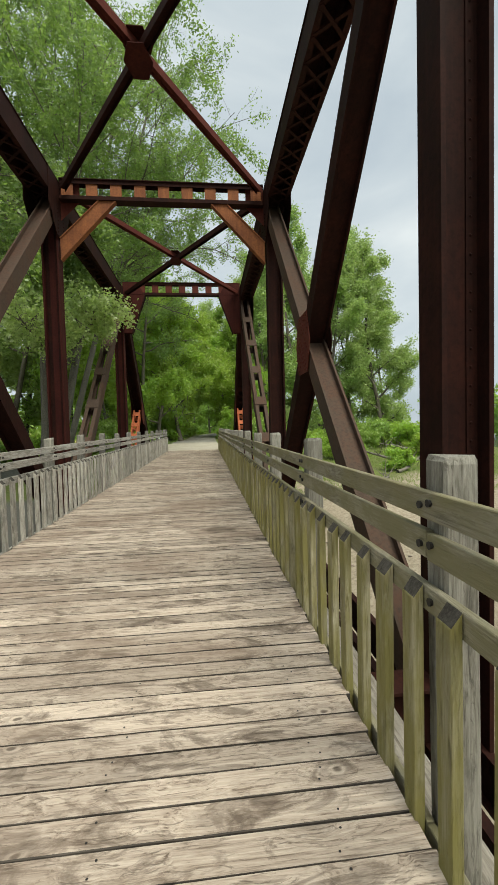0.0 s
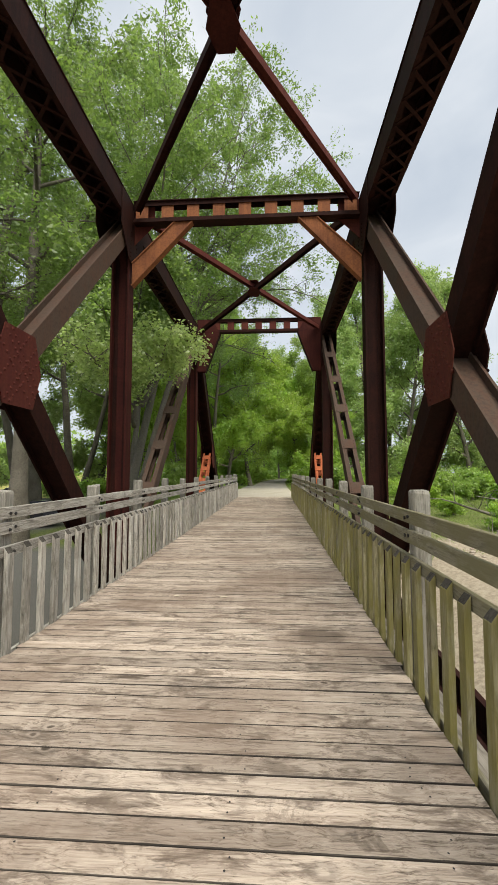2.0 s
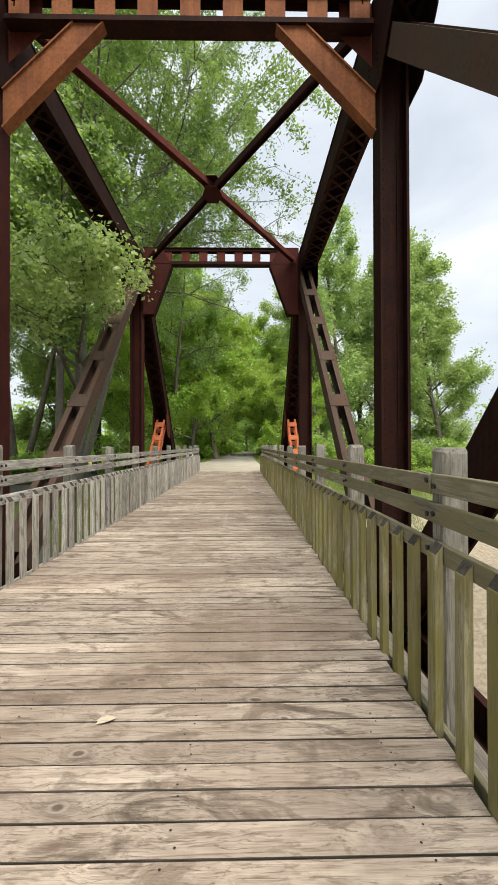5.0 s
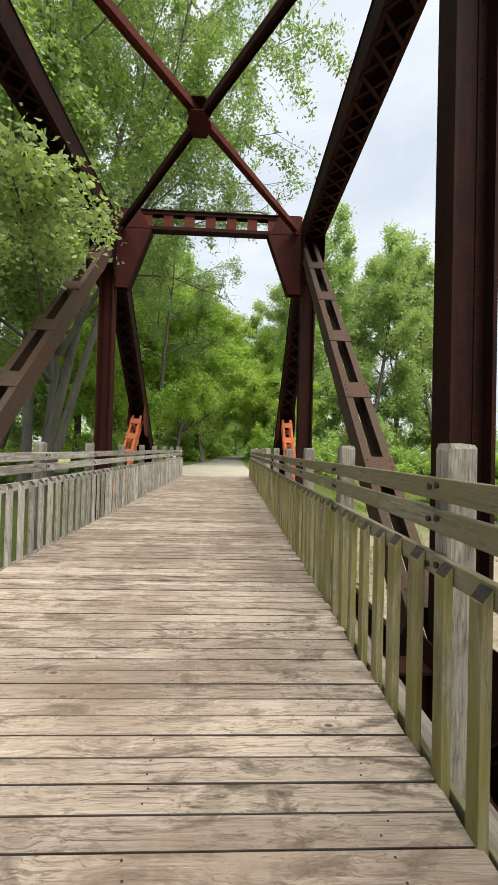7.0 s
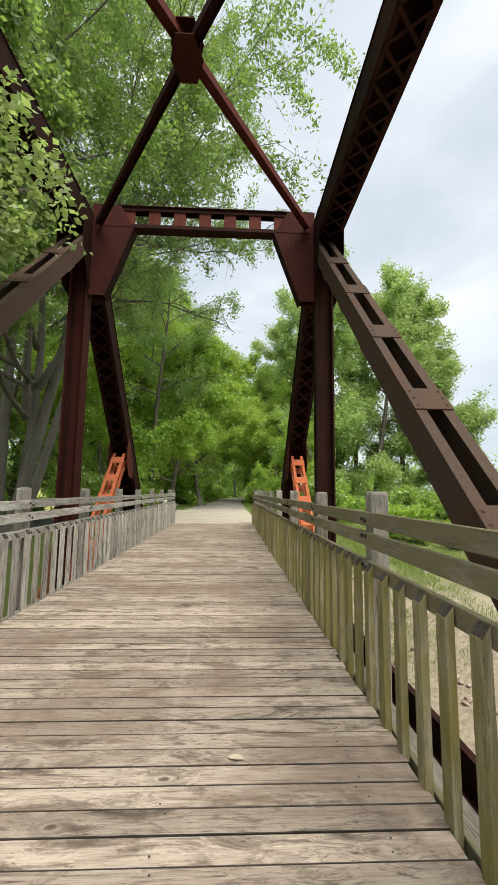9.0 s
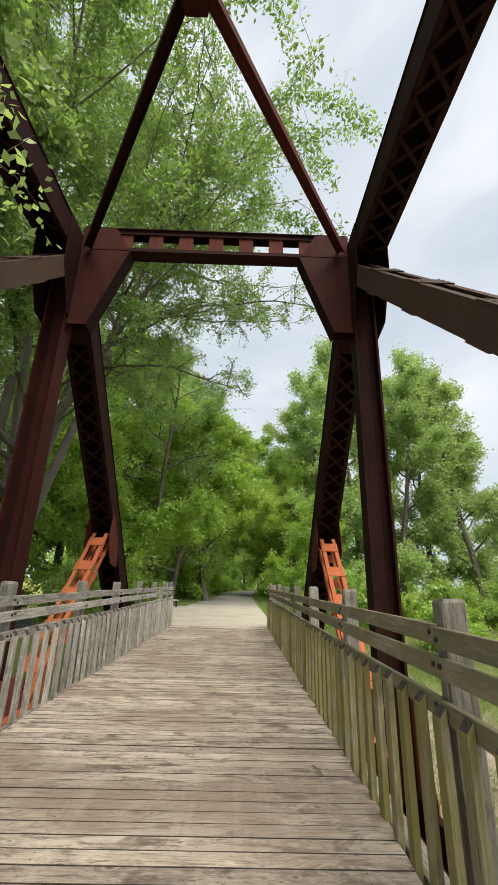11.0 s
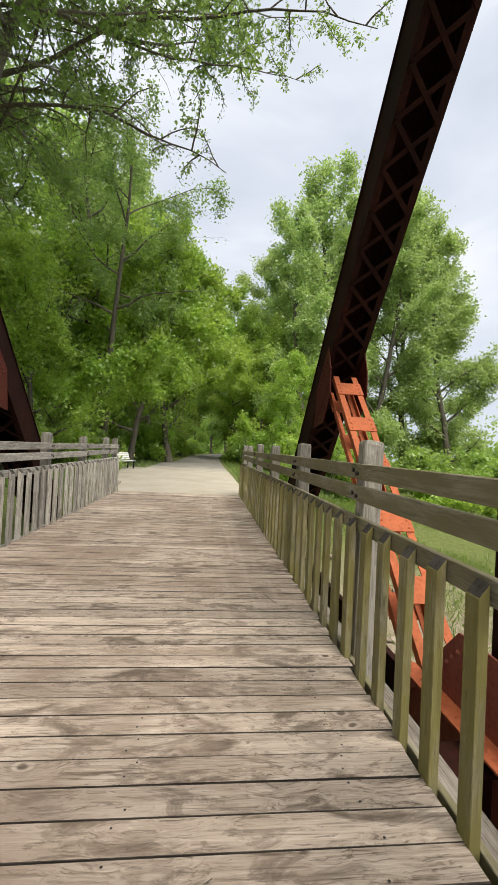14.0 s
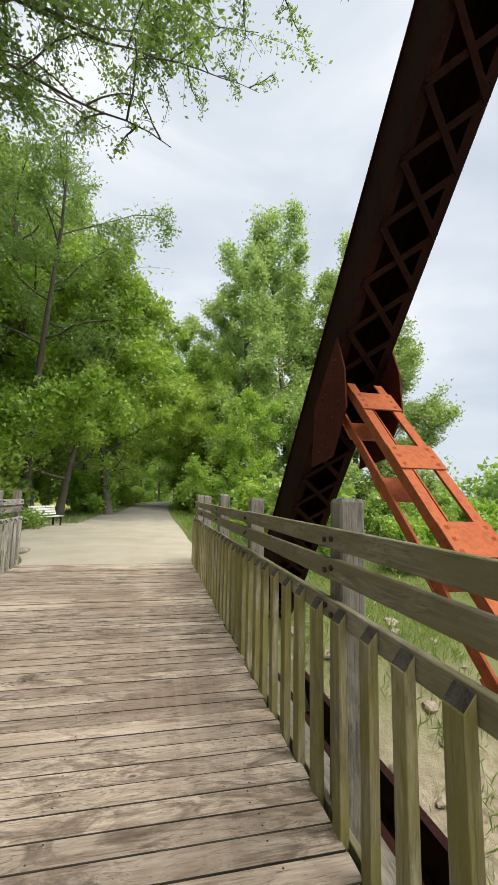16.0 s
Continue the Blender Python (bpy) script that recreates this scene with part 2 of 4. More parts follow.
M_STONE = mottled("bank_stone", (0.40, 0.35, 0.29), (0.28, 0.22, 0.18), (0.18, 0.14, 0.11), 2.5, 20.0, 0.9, 0.6, 0.02)
M_LEAF_WILLOW = leaves("willow_leaf", (0.05, 0.09, 0.022), (0.15, 0.235, 0.06), (0.33, 0.42, 0.15), (0.30, 0.45, 0.085))
M_LEAF_MAPLE = leaves("maple_leaf", (0.10, 0.18, 0.026), (0.235, 0.37, 0.055), (0.42, 0.56, 0.10), (0.45, 0.63, 0.08))
M_LEAF_WOOD = leaves("woodland_leaf", (0.075, 0.13, 0.028), (0.215, 0.335, 0.07), (0.39, 0.52, 0.14), (0.39, 0.57, 0.09))
M_LEAF_COTTON = leaves("cottonwood_leaf", (0.11, 0.17, 0.05), (0.275, 0.37, 0.115), (0.42, 0.52, 0.20), (0.44, 0.59, 0.16))
M_GRASS = leaves("grass_blade", (0.09, 0.145, 0.03), (0.16, 0.24, 0.05), (0.29, 0.35, 0.10), (0.28, 0.40, 0.08))
M_DRY_LEAF = plain("dry_leaf", (0.55, 0.47, 0.36), 0.85)
M_PAINT_WHITE = plain("white_paint", (0.8, 0.8, 0.78), 0.5)


# ---- mesh helpers ----
def mesh_of(name, bm, mat):
    me = bpy.data.meshes.new(name)
    bm.to_mesh(me)
    bm.free()
    me.materials.append(mat)
    return me


def part(name, data, parent, label="", m=None, mat=None):
    """One mesh object under a thing or a part; data is a mesh or a bmesh."""
    me = data if isinstance(data, bpy.types.Mesh) else mesh_of(name, data, mat)
    ob = new(name, me)
    ob.parent = parent
    if m is not None:
        ob.matrix_local = m
    return tagged(ob, label) if label else ob


def box(sx, sy, sz, chamfer=0.0, at=(0, 0, 0), bm=None):
    """A box about a point, its edges cut by the chamfer."""
    bm = bm or bmesh.new()
    made = bmesh.ops.create_cube(bm, size=1.0)["verts"]
    bmesh.ops.scale(bm, vec=(sx, sy, sz), verts=made)
    if chamfer:
        edges = list({e for v in made for e in v.link_edges})
        made = list({v for f in bmesh.ops.bevel(bm, geom=edges, offset=chamfer, segments=1, affect="EDGES")["faces"] for v in f.verts})
    bmesh.ops.translate(bm, vec=at, verts=made)
    return bm


def extruded(profile, z0, z1, bm=None, m=None):
    """A closed outline (x, y), wound either way, drawn out from z0 to z1."""
    bm = bm or bmesh.new()
    low = [bm.verts.new((x, y, z0)) for x, y in profile]
    high = [bm.verts.new((x, y, z1)) for x, y in profile]
    n = len(profile)
    faces = [bm.faces.new(low[::-1]), bm.faces.new(high)]
    for i in range(n):
        faces.append(bm.faces.new((low[i], low[(i + 1) % n], high[(i + 1) % n], high[i])))
    if m is not None:
        bmesh.ops.transform(bm, matrix=m, verts=low + high)
    bmesh.ops.recalc_face_normals(bm, faces=faces)
    return bm


def along(p0, p1, side=(1, 0, 0)):
    """The pose whose z runs from p0 to p1 and whose x lies to the side; with it the length."""
    p0, p1 = Vector(p0), Vector(p1)
    z = (p1 - p0).normalized()
    x = Vector(side)
    x = (x - z * x.dot(z)).normalized()
    y = z.cross(x)
    return Matrix.Translation(p0) @ Matrix((x, y, z)).transposed().to_4x4(), (p1 - p0).length


def dome(bm, at, r, up):
    """A rivet head: a low six-sided dome, its foot at a point."""
    m = Vector(up).to_track_quat("Z", "X").to_matrix().to_4x4()
    ring = [bm.verts.new(Vector(at) + m @ Vector((r * math.cos(a), r * math.sin(a), 0))) for a in (i * math.pi / 3 for i in range(6))]
    top = bm.verts.new(Vector(at) + m @ Vector((0, 0, r * 0.7)))
    for i in range(6):
        bm.faces.new((ring[i], ring[(i + 1) % 6], top))


# ---- truss members, drawn along their own z ----
def h_section(w, d, length, tf=0.03, tw=0.025):
    """Two flanges facing sideways with a web between them."""
    a, b, h, s = w / 2, w / 2 - tf, d / 2, tw / 2
    return extruded([(-a, -h), (-b, -h), (-b, -s), (b, -s), (b, -h), (a, -h), (a, h), (b, h), (b, s), (-b, s), (-b, h), (-a, h)], 0, length)


def channel_pair(w, d, length, lip=0.085, t=0.02):
    """Two channels with their lips turned inwards, open between."""
    bm = bmesh.new()
    h = d / 2
    for s in (-1, 1):
        a = s * w / 2
        extruded([(a, -h), (a, h), (a - s * lip, h), (a - s * lip, h - t), (a - s * t, h - t), (a - s * t, -h + t), (a - s * lip, -h + t), (a - s * lip, -h)], 0, length, bm)
    return bm


def corner_angle(w, d, a, b, length, leg=0.09, t=0.014):
    """One of the four corner angles of an open strut."""
    x, y = a * w / 2, b * d / 2
    return extruded([(x, y), (x - a * leg, y), (x - a * leg, y - b * t), (x - a * t, y - b * t), (x - a * t, y - b * leg), (x, y - b * leg)], 0, length)


def rivet_rows(w, d, z0, z1, step, face=1):
    """Rivet heads along both edges of one face."""
    bm = bmesh.new()
    z = z0
    while z < z1:
        for x in (-w / 2 + 0.04, w / 2 - 0.04):
            dome(bm, (x, face * d / 2, z), 0.014, (0, face, 0))
        z += step
    return bm


def laced_member(name, p0, p1, w, d, thing, mat, ends=(0.6, 0.6), pitch=0.5):
    """A box of two channels, covered on the upper side and laced crosswise on the lower."""
    m, length = along(p0, p1)
    body = part(name, channel_pair(w, d, length, 0.1, 0.02), thing, "", m, mat)
    part("cover_plate", box(w + 0.04, 0.022, length, 0, (0, -d / 2 - 0.012, length / 2)), body, "", None, mat)
    for z0, z1 in ((0, ends[0]), (length - ends[1], length)):
        part("batten_plate", box(w - 0.01, 0.014, z1 - z0, 0, (0, d / 2 + 0.008, (z0 + z1) / 2)), body, "", None, mat)
    tagged(part("rivets", rivet_rows(w, d + 0.002, 0.1, length, 0.16), body, "", None, mat), kind="stuff")
    clear = length - ends[0] - ends[1]
    n = max(1, round(clear / pitch))
    step = clear / n
    reach = math.hypot(w - 0.06, step)
    bar = mesh_of("lacing_bar", box(0.06, 0.012, reach, 0.002), mat)
    lean = math.degrees(math.atan2(w - 0.06, step))
    for i in range(n):
        z = ends[0] + (i + 0.5) * step
        for s in (-1, 1):
            part("lacing_bar", bar, body, "", Matrix.Translation((0, d / 2 + 0.008 + (0.013 if s > 0 else 0), z)) @ pose(0, 0, 0, 0, s * lean, 0))
    return body


def battened_member(name, p0, p1, w, d, thing, mat, pitch, plate, first=0.5, label="", open_sides=False):
    """Two channels, or four corner angles, held by riveted batten plates on both faces."""
    m, length = along(p0, p1)
    body = part(name, corner_angle(w, d, -1, -1, length) if open_sides else channel_pair(w, d, length, 0.12, 0.02), thing, label, m, mat)
    if open_sides:
        for a, b in ((-1, 1), (1, -1), (1, 1)):
            part("corner_angle", corner_angle(w, d, a, b, length), body, "", None, mat)
    bm = box(w + 0.02, 0.016, plate, 0.003)
    for x in (-w / 2 + 0.045, w / 2 - 0.045):
        for k in range(3):
            z = (k - 1) * plate * 0.33
            dome(bm, (x, 0.008, z), 0.025, (0, 1, 0))
            dome(bm, (x, -0.008, z), 0.025, (0, -1, 0))
    plate_mesh = mesh_of("batten_plate", bm, mat)
    z = first
    while z < length - plate / 2:
        for s in (-1, 1):
            part("batten_plate", plate_mesh, body, "", Matrix.Translation((0, s * (d / 2 + 0.009), z)))
        z += pitch
    return body


def gusset(name, outline, x, thick, thing, mat, rivet_lines=(), label=""):
    """A plate in the plane of the truss: outline in (y, z), with rivet heads along lines."""
    m = Matrix(((0, 0, 1, x), (1, 0, 0, 0), (0, 1, 0, 0), (0, 0, 0, 1)))
    ob = part(name, extruded(outline, -thick / 2, thick / 2, None, m), thing, label, None, mat)
    bm = bmesh.new()
    for (y0, z0), (y1, z1) in rivet_lines:
        n = max(2, int(math.hypot(y1 - y0, z1 - z0) / 0.095))
        for i in range(n + 1):
            f = i / n
            for s in (-1, 1):
                dome(bm, (x + s * thick / 2, y0 + f * (y1 - y0), z0 + f * (z1 - z0)), 0.026, (s, 0, 0))
    if rivet_lines:
        tagged(part("rivets", bm, ob, "", None, mat), kind="stuff")
    else:
        bm.free()
    return ob


# ---- the bridge: panel points along y, trusses to each side ----
A, B, C, D = 3.25, 11.75, 20.35, 28.9
TOP, LOW, XT, XC = 8.0, -1.25, 2.97, 0.02
Z0 = -4.95
DECK_END = 30.4


def bridge_truss(s):
    thing = tagged(new("bridge_truss"), "dark brown riveted steel truss side of the bridge", "bridge truss", "trusses of the bridge")
    x = XC + s * XT
    laced_member("top_chord", (x + s * 0.09, Z0, TOP), (x + s * 0.09, C + 0.25, TOP), 0.58, 0.54, thing, M_STEEL)
    laced_member("end_post", (x + s * 0.07, C + 0.02, TOP + 0.1), (x + s * 0.07, D, LOW), 0.60, 0.52, thing, M_STEEL, (1.9, 0.9))
    m, n = along((x, Z0, LOW), (x, D, LOW))
    part("bottom_chord", channel_pair(0.5, 0.45, n), thing, "", m, M_STEEL)
    for y in (A, B, C):
        w, d = 0.43, 0.34
        m, n = along((x + s * 0.04, y, LOW), (x + s * 0.04, y, TOP - 0.25))
        post = part("post", h_section(w, d, n, 0.04, 0.03), thing, "", m, M_STEEL if s > 0 else M_RED_DIMMED)
        tagged(part("rivets", rivet_rows(w - 0.12, 0.062, 0.2, n, 0.15, -1), post, "", None, M_STEEL), kind="stuff")
        for e in (-1, 1):
            for f in (-1, 1):
                part("corner_angle", box(0.1, 0.012, n - 0.4, 0, (e * (w / 2 - 0.085), f * 0.022, n / 2)), post, "", None, M_STEEL)
    # crossing diagonals of the middle panel
    mid = (A + B) / 2
    zm = 3.13
    for name, p0, p1, mat in (("diagonal", (x, A, TOP - 0.2), (x, mid, zm), M_STEEL), ("diagonal", (x, mid, zm), (x, B, LOW), M_STEEL),
                              ("diagonal", (x, B, TOP - 0.25), (x, mid, zm), M_DULL), ("diagonal", (x, mid, zm), (x, A, LOW), M_DULL)):
        m, n = along(p0, p1)
        dg = part(name, h_section(0.37 if mat is M_STEEL else 0.34, 0.34, n, 0.035, 0.16), thing, "", m, mat)
    for e in (-1, 1):
        g = 0.53
        gusset("gusset_plate", [(mid - g * 0.62, zm - g), (mid + g * 0.62, zm - g), (mid + g * 0.95, zm), (mid + g * 0.62, zm + g), (mid - g * 0.62, zm + g), (mid - g * 0.95, zm)],
               x + e * 0.197, 0.016, thing, M_RED if e == -s else M_STEEL,
               [((mid - 0.3, zm + 0.46), (mid + 0.36, zm - 0.36)), ((mid - 0.18, zm + 0.48), (mid + 0.44, zm - 0.24)), ((mid - 0.3, zm - 0.46), (mid + 0.36, zm + 0.36)), ((mid - 0.44, zm - 0.24), (mid + 0.18, zm + 0.48)), ((mid - 0.42, zm + 0.3), (mid + 0.24, zm - 0.46)), ((mid - 0.2, zm - 0.48), (mid + 0.44, zm + 0.2))],
               "oxide red gusset plate with crossing rows of rivets")
    bm = box(0.16, 1.5, 0.02, 0.003, (x - s * 0.35, C + 0.25, LOW + 0.86))
    box(0.02, 1.5, 0.12, 0.003, (x - s * 0.28, C + 0.25, LOW + 0.79), bm)
    for k in range(9):
        dome(bm, (x - s * 0.36, C - 0.4 + k * 0.16, LOW + 0.87), 0.022, (0, 0, 1))
    part("bearing_angle", bm, thing, "riveted angle in orange primer", None, M_ORANGE)
    # single diagonal of the last full panel, in dull paint with battens
    battened_member("diagonal", (x, C - 0.15, TOP - 0.35), (x, B - 0.2, LOW), 0.42, 0.36, thing, M_DULL, 1.82, 0.42, 1.78, "dull brown diagonal of two channels with batten plates")
    # primed strut from the end post down to the bottom chord
    battened_member("repair_strut", (x + s * 0.05, 24.72, 2.62), (x + s * 0.02, C + 0.5, LOW), 0.4, 0.36, thing, M_ORANGE, 0.86, 0.3, 0.35, "strut in bright orange primer", True)
    for e in (-1, 1):
        gusset("gusset_plate", [(24.62, 3.25), (25.25, 2.6), (25.35, 1.9), (24.75, 1.98), (24.42, 2.45), (24.45, 2.85)], x + s * 0.07 + e * 0.312, 0.016, thing, M_RED, [((24.66, 3.0), (25.2, 2.45)), ((24.52, 2.6), (25.1, 2.05))])
        gusset("gusset_plate", [(C - 0.7, TOP - 0.75), (C - 0.25, TOP - 1.6), (C + 0.3, TOP - 1.7), (C + 0.95, TOP - 0.85), (C + 0.4, TOP + 0.33), (C - 0.75, TOP + 0.33)], x + s * 0.09 + e * 0.302, 0.014, thing, M_STEEL,
               [((C - 0.6, TOP - 0.6), (C - 0.1, TOP - 1.5)), ((C + 0.2, TOP - 1.5), (C + 0.8, TOP - 0.8))])
        gusset("gusset_plate", [(B - 0.8, TOP - 0.6), (B - 0.3, TOP - 1.2), (B + 0.3, TOP - 1.2), (B + 0.7, TOP - 0.4), (B + 0.7, TOP + 0.26), (B - 0.8, TOP + 0.26)], x + s * 0.09 + e * 0.302, 0.014, thing, M_STEEL,
               [((B - 0.2, TOP - 0.5), (B - 0.2, TOP - 1.1)), ((B + 0.2, TOP - 0.5), (B + 0.2, TOP - 1.1))])
        gusset("gusset_plate", [(C - 0.8, LOW - 0.35), (C + 1.3, LOW - 0.35), (C + 1.3, LOW + 0.45), (C + 0.4, LOW + 1.4), (C - 0.25, LOW + 1.4), (C - 0.8, LOW + 0.35)], x + e * 0.262, 0.016, thing, M_PINK if e == -s else M_RUST,
               [((C - 0.8, LOW - 0.15), (C + 1.1, LOW - 0.15)), ((C - 0.1, LOW + 0.2), (C - 0.1, LOW + 1.3)), ((C + 0.4, LOW + 1.25), (C + 1.15, LOW + 0.5))], "faded red primed gusset plate")
        gusset("gusset_plate", [(B - 1.0, LOW - 0.35), (B + 1.0, LOW - 0.35), (B + 1.0, LOW + 0.3), (B + 0.4, LOW + 1.0), (B - 0.4, LOW + 1.0), (B - 1.0, LOW + 0.3)], x + e * 0.262, 0.016, thing, M_STEEL, [((B - 0.8, LOW - 0.15), (B + 0.8, LOW - 0.15))])
    return thing


def portal_brace(y, final):
    """Beam of two flanges and spaced plates between the trusses, with its corner brackets."""
    thing = tagged(new("portal_brace"), "rusty riveted portal beam across the top of the bridge", "portal brace", "portals of the bridge")
    x = XT - 0.24
    z0, z1 = (TOP + 0.02, TOP + 0.6) if final else (TOP - 0.2, TOP + 0.33)
    for name, z in (("top_flange", z1), ("bottom_flange", z0)):
        flange = part(name, box(2 * x, 0.30, 0.02, 0, (0, y, z)), thing, "", None, M_STEEL)
        for e in (-1, 1):
            part("edge_angle", box(2 * x, 0.016, 0.1, 0, (0, y + e * 0.1, z + (0.06 if name == "bottom_flange" else -0.06))), flange, "", None, M_STEEL)
    n = 9
    plate = mesh_of("tie_plate", box(0.3, 0.02, z1 - z0 - 0.03, 0.002), M_RED if final else M_RUST)
    for i in range(n):
        px = -x + 0.2 + (2 * x - 0.4) * i / (n - 1)
        part("tie_plate", plate, thing, "", Matrix.Translation((px, y - 0.07, (z0 + z1) / 2)))
    for s in (-1, 1):
        if final:
            m = Matrix(((1, 0, 0, 0), (0, 0, 1, y), (0, 1, 0, 0), (0, 0, 0, 1)))
            for e in (-0.15, 0.12):
                outline = [(s * (x + 0.05), z1), (s * 2.1, z1), (s * 1.75, z0 - 0.05), (s * 2.4, z0 - 1.8), (s * (x + 0.05), z0 - 1.8)]
                # Corner plates coloured dark to stand in for their shaded, backlit faces.
                part("corner_plate", extruded(outline, e, e + 0.014, None, m), thing, "red corner plate with shade in its colour", None, M_RED_DIMMED)
            edge, length = along((s * 1.745, y - 0.02, z0 - 0.05), (s * 2.395, y - 0.02, z0 - 1.84), (0, 1, 0))
            part("edge_angle", box(0.34, 0.02, length, 0.003, (0, 0, length / 2)), thing, "", edge, M_STEEL)
        else:
            mk = Matrix(((1, 0, 0, 0), (0, 0, 1, y), (0, 1, 0, 0), (0, 0, 0, 1)))
            upper, lower = ((s * 1.28, z0 - 0.01), (s * 1.72, z0 - 0.01)), ((s * (x + 0.02), z0 - 1.58), (s * (x + 0.02), z0 - 1.02))
            bm = extruded([upper[0], upper[1], lower[1], lower[0]], -0.10, -0.085, None, mk)
            for p, q in ((upper[0], lower[0]), (upper[1], lower[1])):
                dx, dz = q[0] - p[0], q[1] - p[1]
                n = math.hypot(dx, dz)
                ox, oz = -dz / n * 0.012, dx / n * 0.012
                extruded([(p[0] - ox, p[1] - oz), (p[0] + ox, p[1] + oz), (q[0] + ox, q[1] + oz), (q[0] - ox, q[1] - oz)], -0.13, 0.06, bm, mk)
                inx = 0.05 if (p is upper[0]) == (s > 0) else -0.05
                for k in range(1, int(n / 0.13)):
                    f = k * 0.13 / n
                    dome(bm, (p[0] + f * dx + inx, y - 0.10, p[1] + f * dz), 0.016, (0, -1, 0))
            part("knee_brace", bm, thing, "rust-orange knee brace", None, M_RUST)
            mm = Matrix(((1, 0, 0, 0), (0, 0, 1, y), (0, 1, 0, 0), (0, 0, 0, 1)))
            part("corner_plate", extruded([(s * (x + 0.04), z1 - 0.03), (s * 2.25, z1 - 0.03), (s * 2.25, z0), (s * (x + 0.04), z0 - 0.5)], 0.05, 0.064, None, mm), thing, "", None, M_RED)
    thing.location.x = XC
    return thing


def top_lateral(y0, y1, name_label):
    """Crossed bars between two portals with a six-sided plate where they meet."""
    thing = tagged(new("lateral_brace"), name_label, "cross brace", "cross braces of the bridge")
    x = XT - 0.36
    zc = TOP + 0.08
    mid = (y0 + y1) / 2
    for s, dz in ((1, 0.05), (-1, -0.05)):
        m, n = along((-s * x, y0, zc + dz), (s * x, y1, zc + dz), (0, 0, 1))
        part("brace_bar", extruded([(-0.075, -0.075), (0.075, -0.075), (0.075, -0.06), (0.01, -0.06), (0.01, 0.06), (0.075, 0.06), (0.075, 0.075), (-0.075, 0.075), (-0.075, 0.06), (-0.01, 0.06), (-0.01, -0.06), (-0.075, -0.06)], 0, n), thing, "", m, M_RED if s > 0 else M_STEEL)
    for dz in (-0.14, 0.125):
        part("hub_plate", extruded([(0.13, mid - 0.36), (0.25, mid), (0.13, mid + 0.36), (-0.13, mid + 0.36), (-0.25, mid), (-0.13, mid - 0.36)], zc + dz, zc + dz + 0.014), thing, "", None, M_RED_DIMMED)
    thing.location.x = XC
    return thing


for side in (-1, 1):
    bridge_truss(side)
portal_brace(B, False)
portal_brace(C, True)
top_lateral(A + 0.2, B - 0.2, "dark steel cross brace overhead between portals")
top_lateral(B + 0.2, C - 0.2, "rust-red steel cross brace overhead between portals")


def floor_beam(y):
    thing = tagged(new("floor_beam"), "dark steel cross beam under the deck", "beam", "beams under the deck")
    m, n = along((-XT, y, -0.85), (XT, y, -0.85), (0, 1, 0))
    part("web", box(0.02, 0.7, n, 0, (0, 0, n / 2)), thing, "", m, M_STEEL)
    for e in (-1, 1):
        part("flange", box(0.3, 0.025, n, 0, (0, e * 0.363, n / 2)), thing, "", m, M_STEEL)


for y in (A, B, C, D):
    floor_beam(y)
JOIST_START = -4.9
for x in (-1.5, -0.5, 0.5, 1.5):
    joist = tagged(new("joist", mesh_of("joist", box(0.14, DECK_END - JOIST_START, 0.3, 0.01), M_JOIST)), "weathered timber joist under the deck", "joist", "joists")
    joist.location = (x, (DECK_END + JOIST_START) / 2, -0.205 - 0.003)
for x in (-2.12, 2.12):
    beam = tagged(new("edge_beam", mesh_of("edge_beam", box(0.22, DECK_END - JOIST_START, 0.2, 0.015), M_JOIST)), "pale weathered timber beam along the deck edge", "beam", "edge beams")
    beam.location = (x, (DECK_END + JOIST_START) / 2, -0.38)


# ---- railings ----
POSTS = [-4.6, -2.45, -0.35, 1.72, 3.9, 6.0, 8.05, 10.05, 12.05, 14.0, 16.1, 18.45, 20.85, 22.95, 25.1, 27.2, 29.3, 30.62]
RAIL_FROM, RAIL_TO = -4.7, 30.68


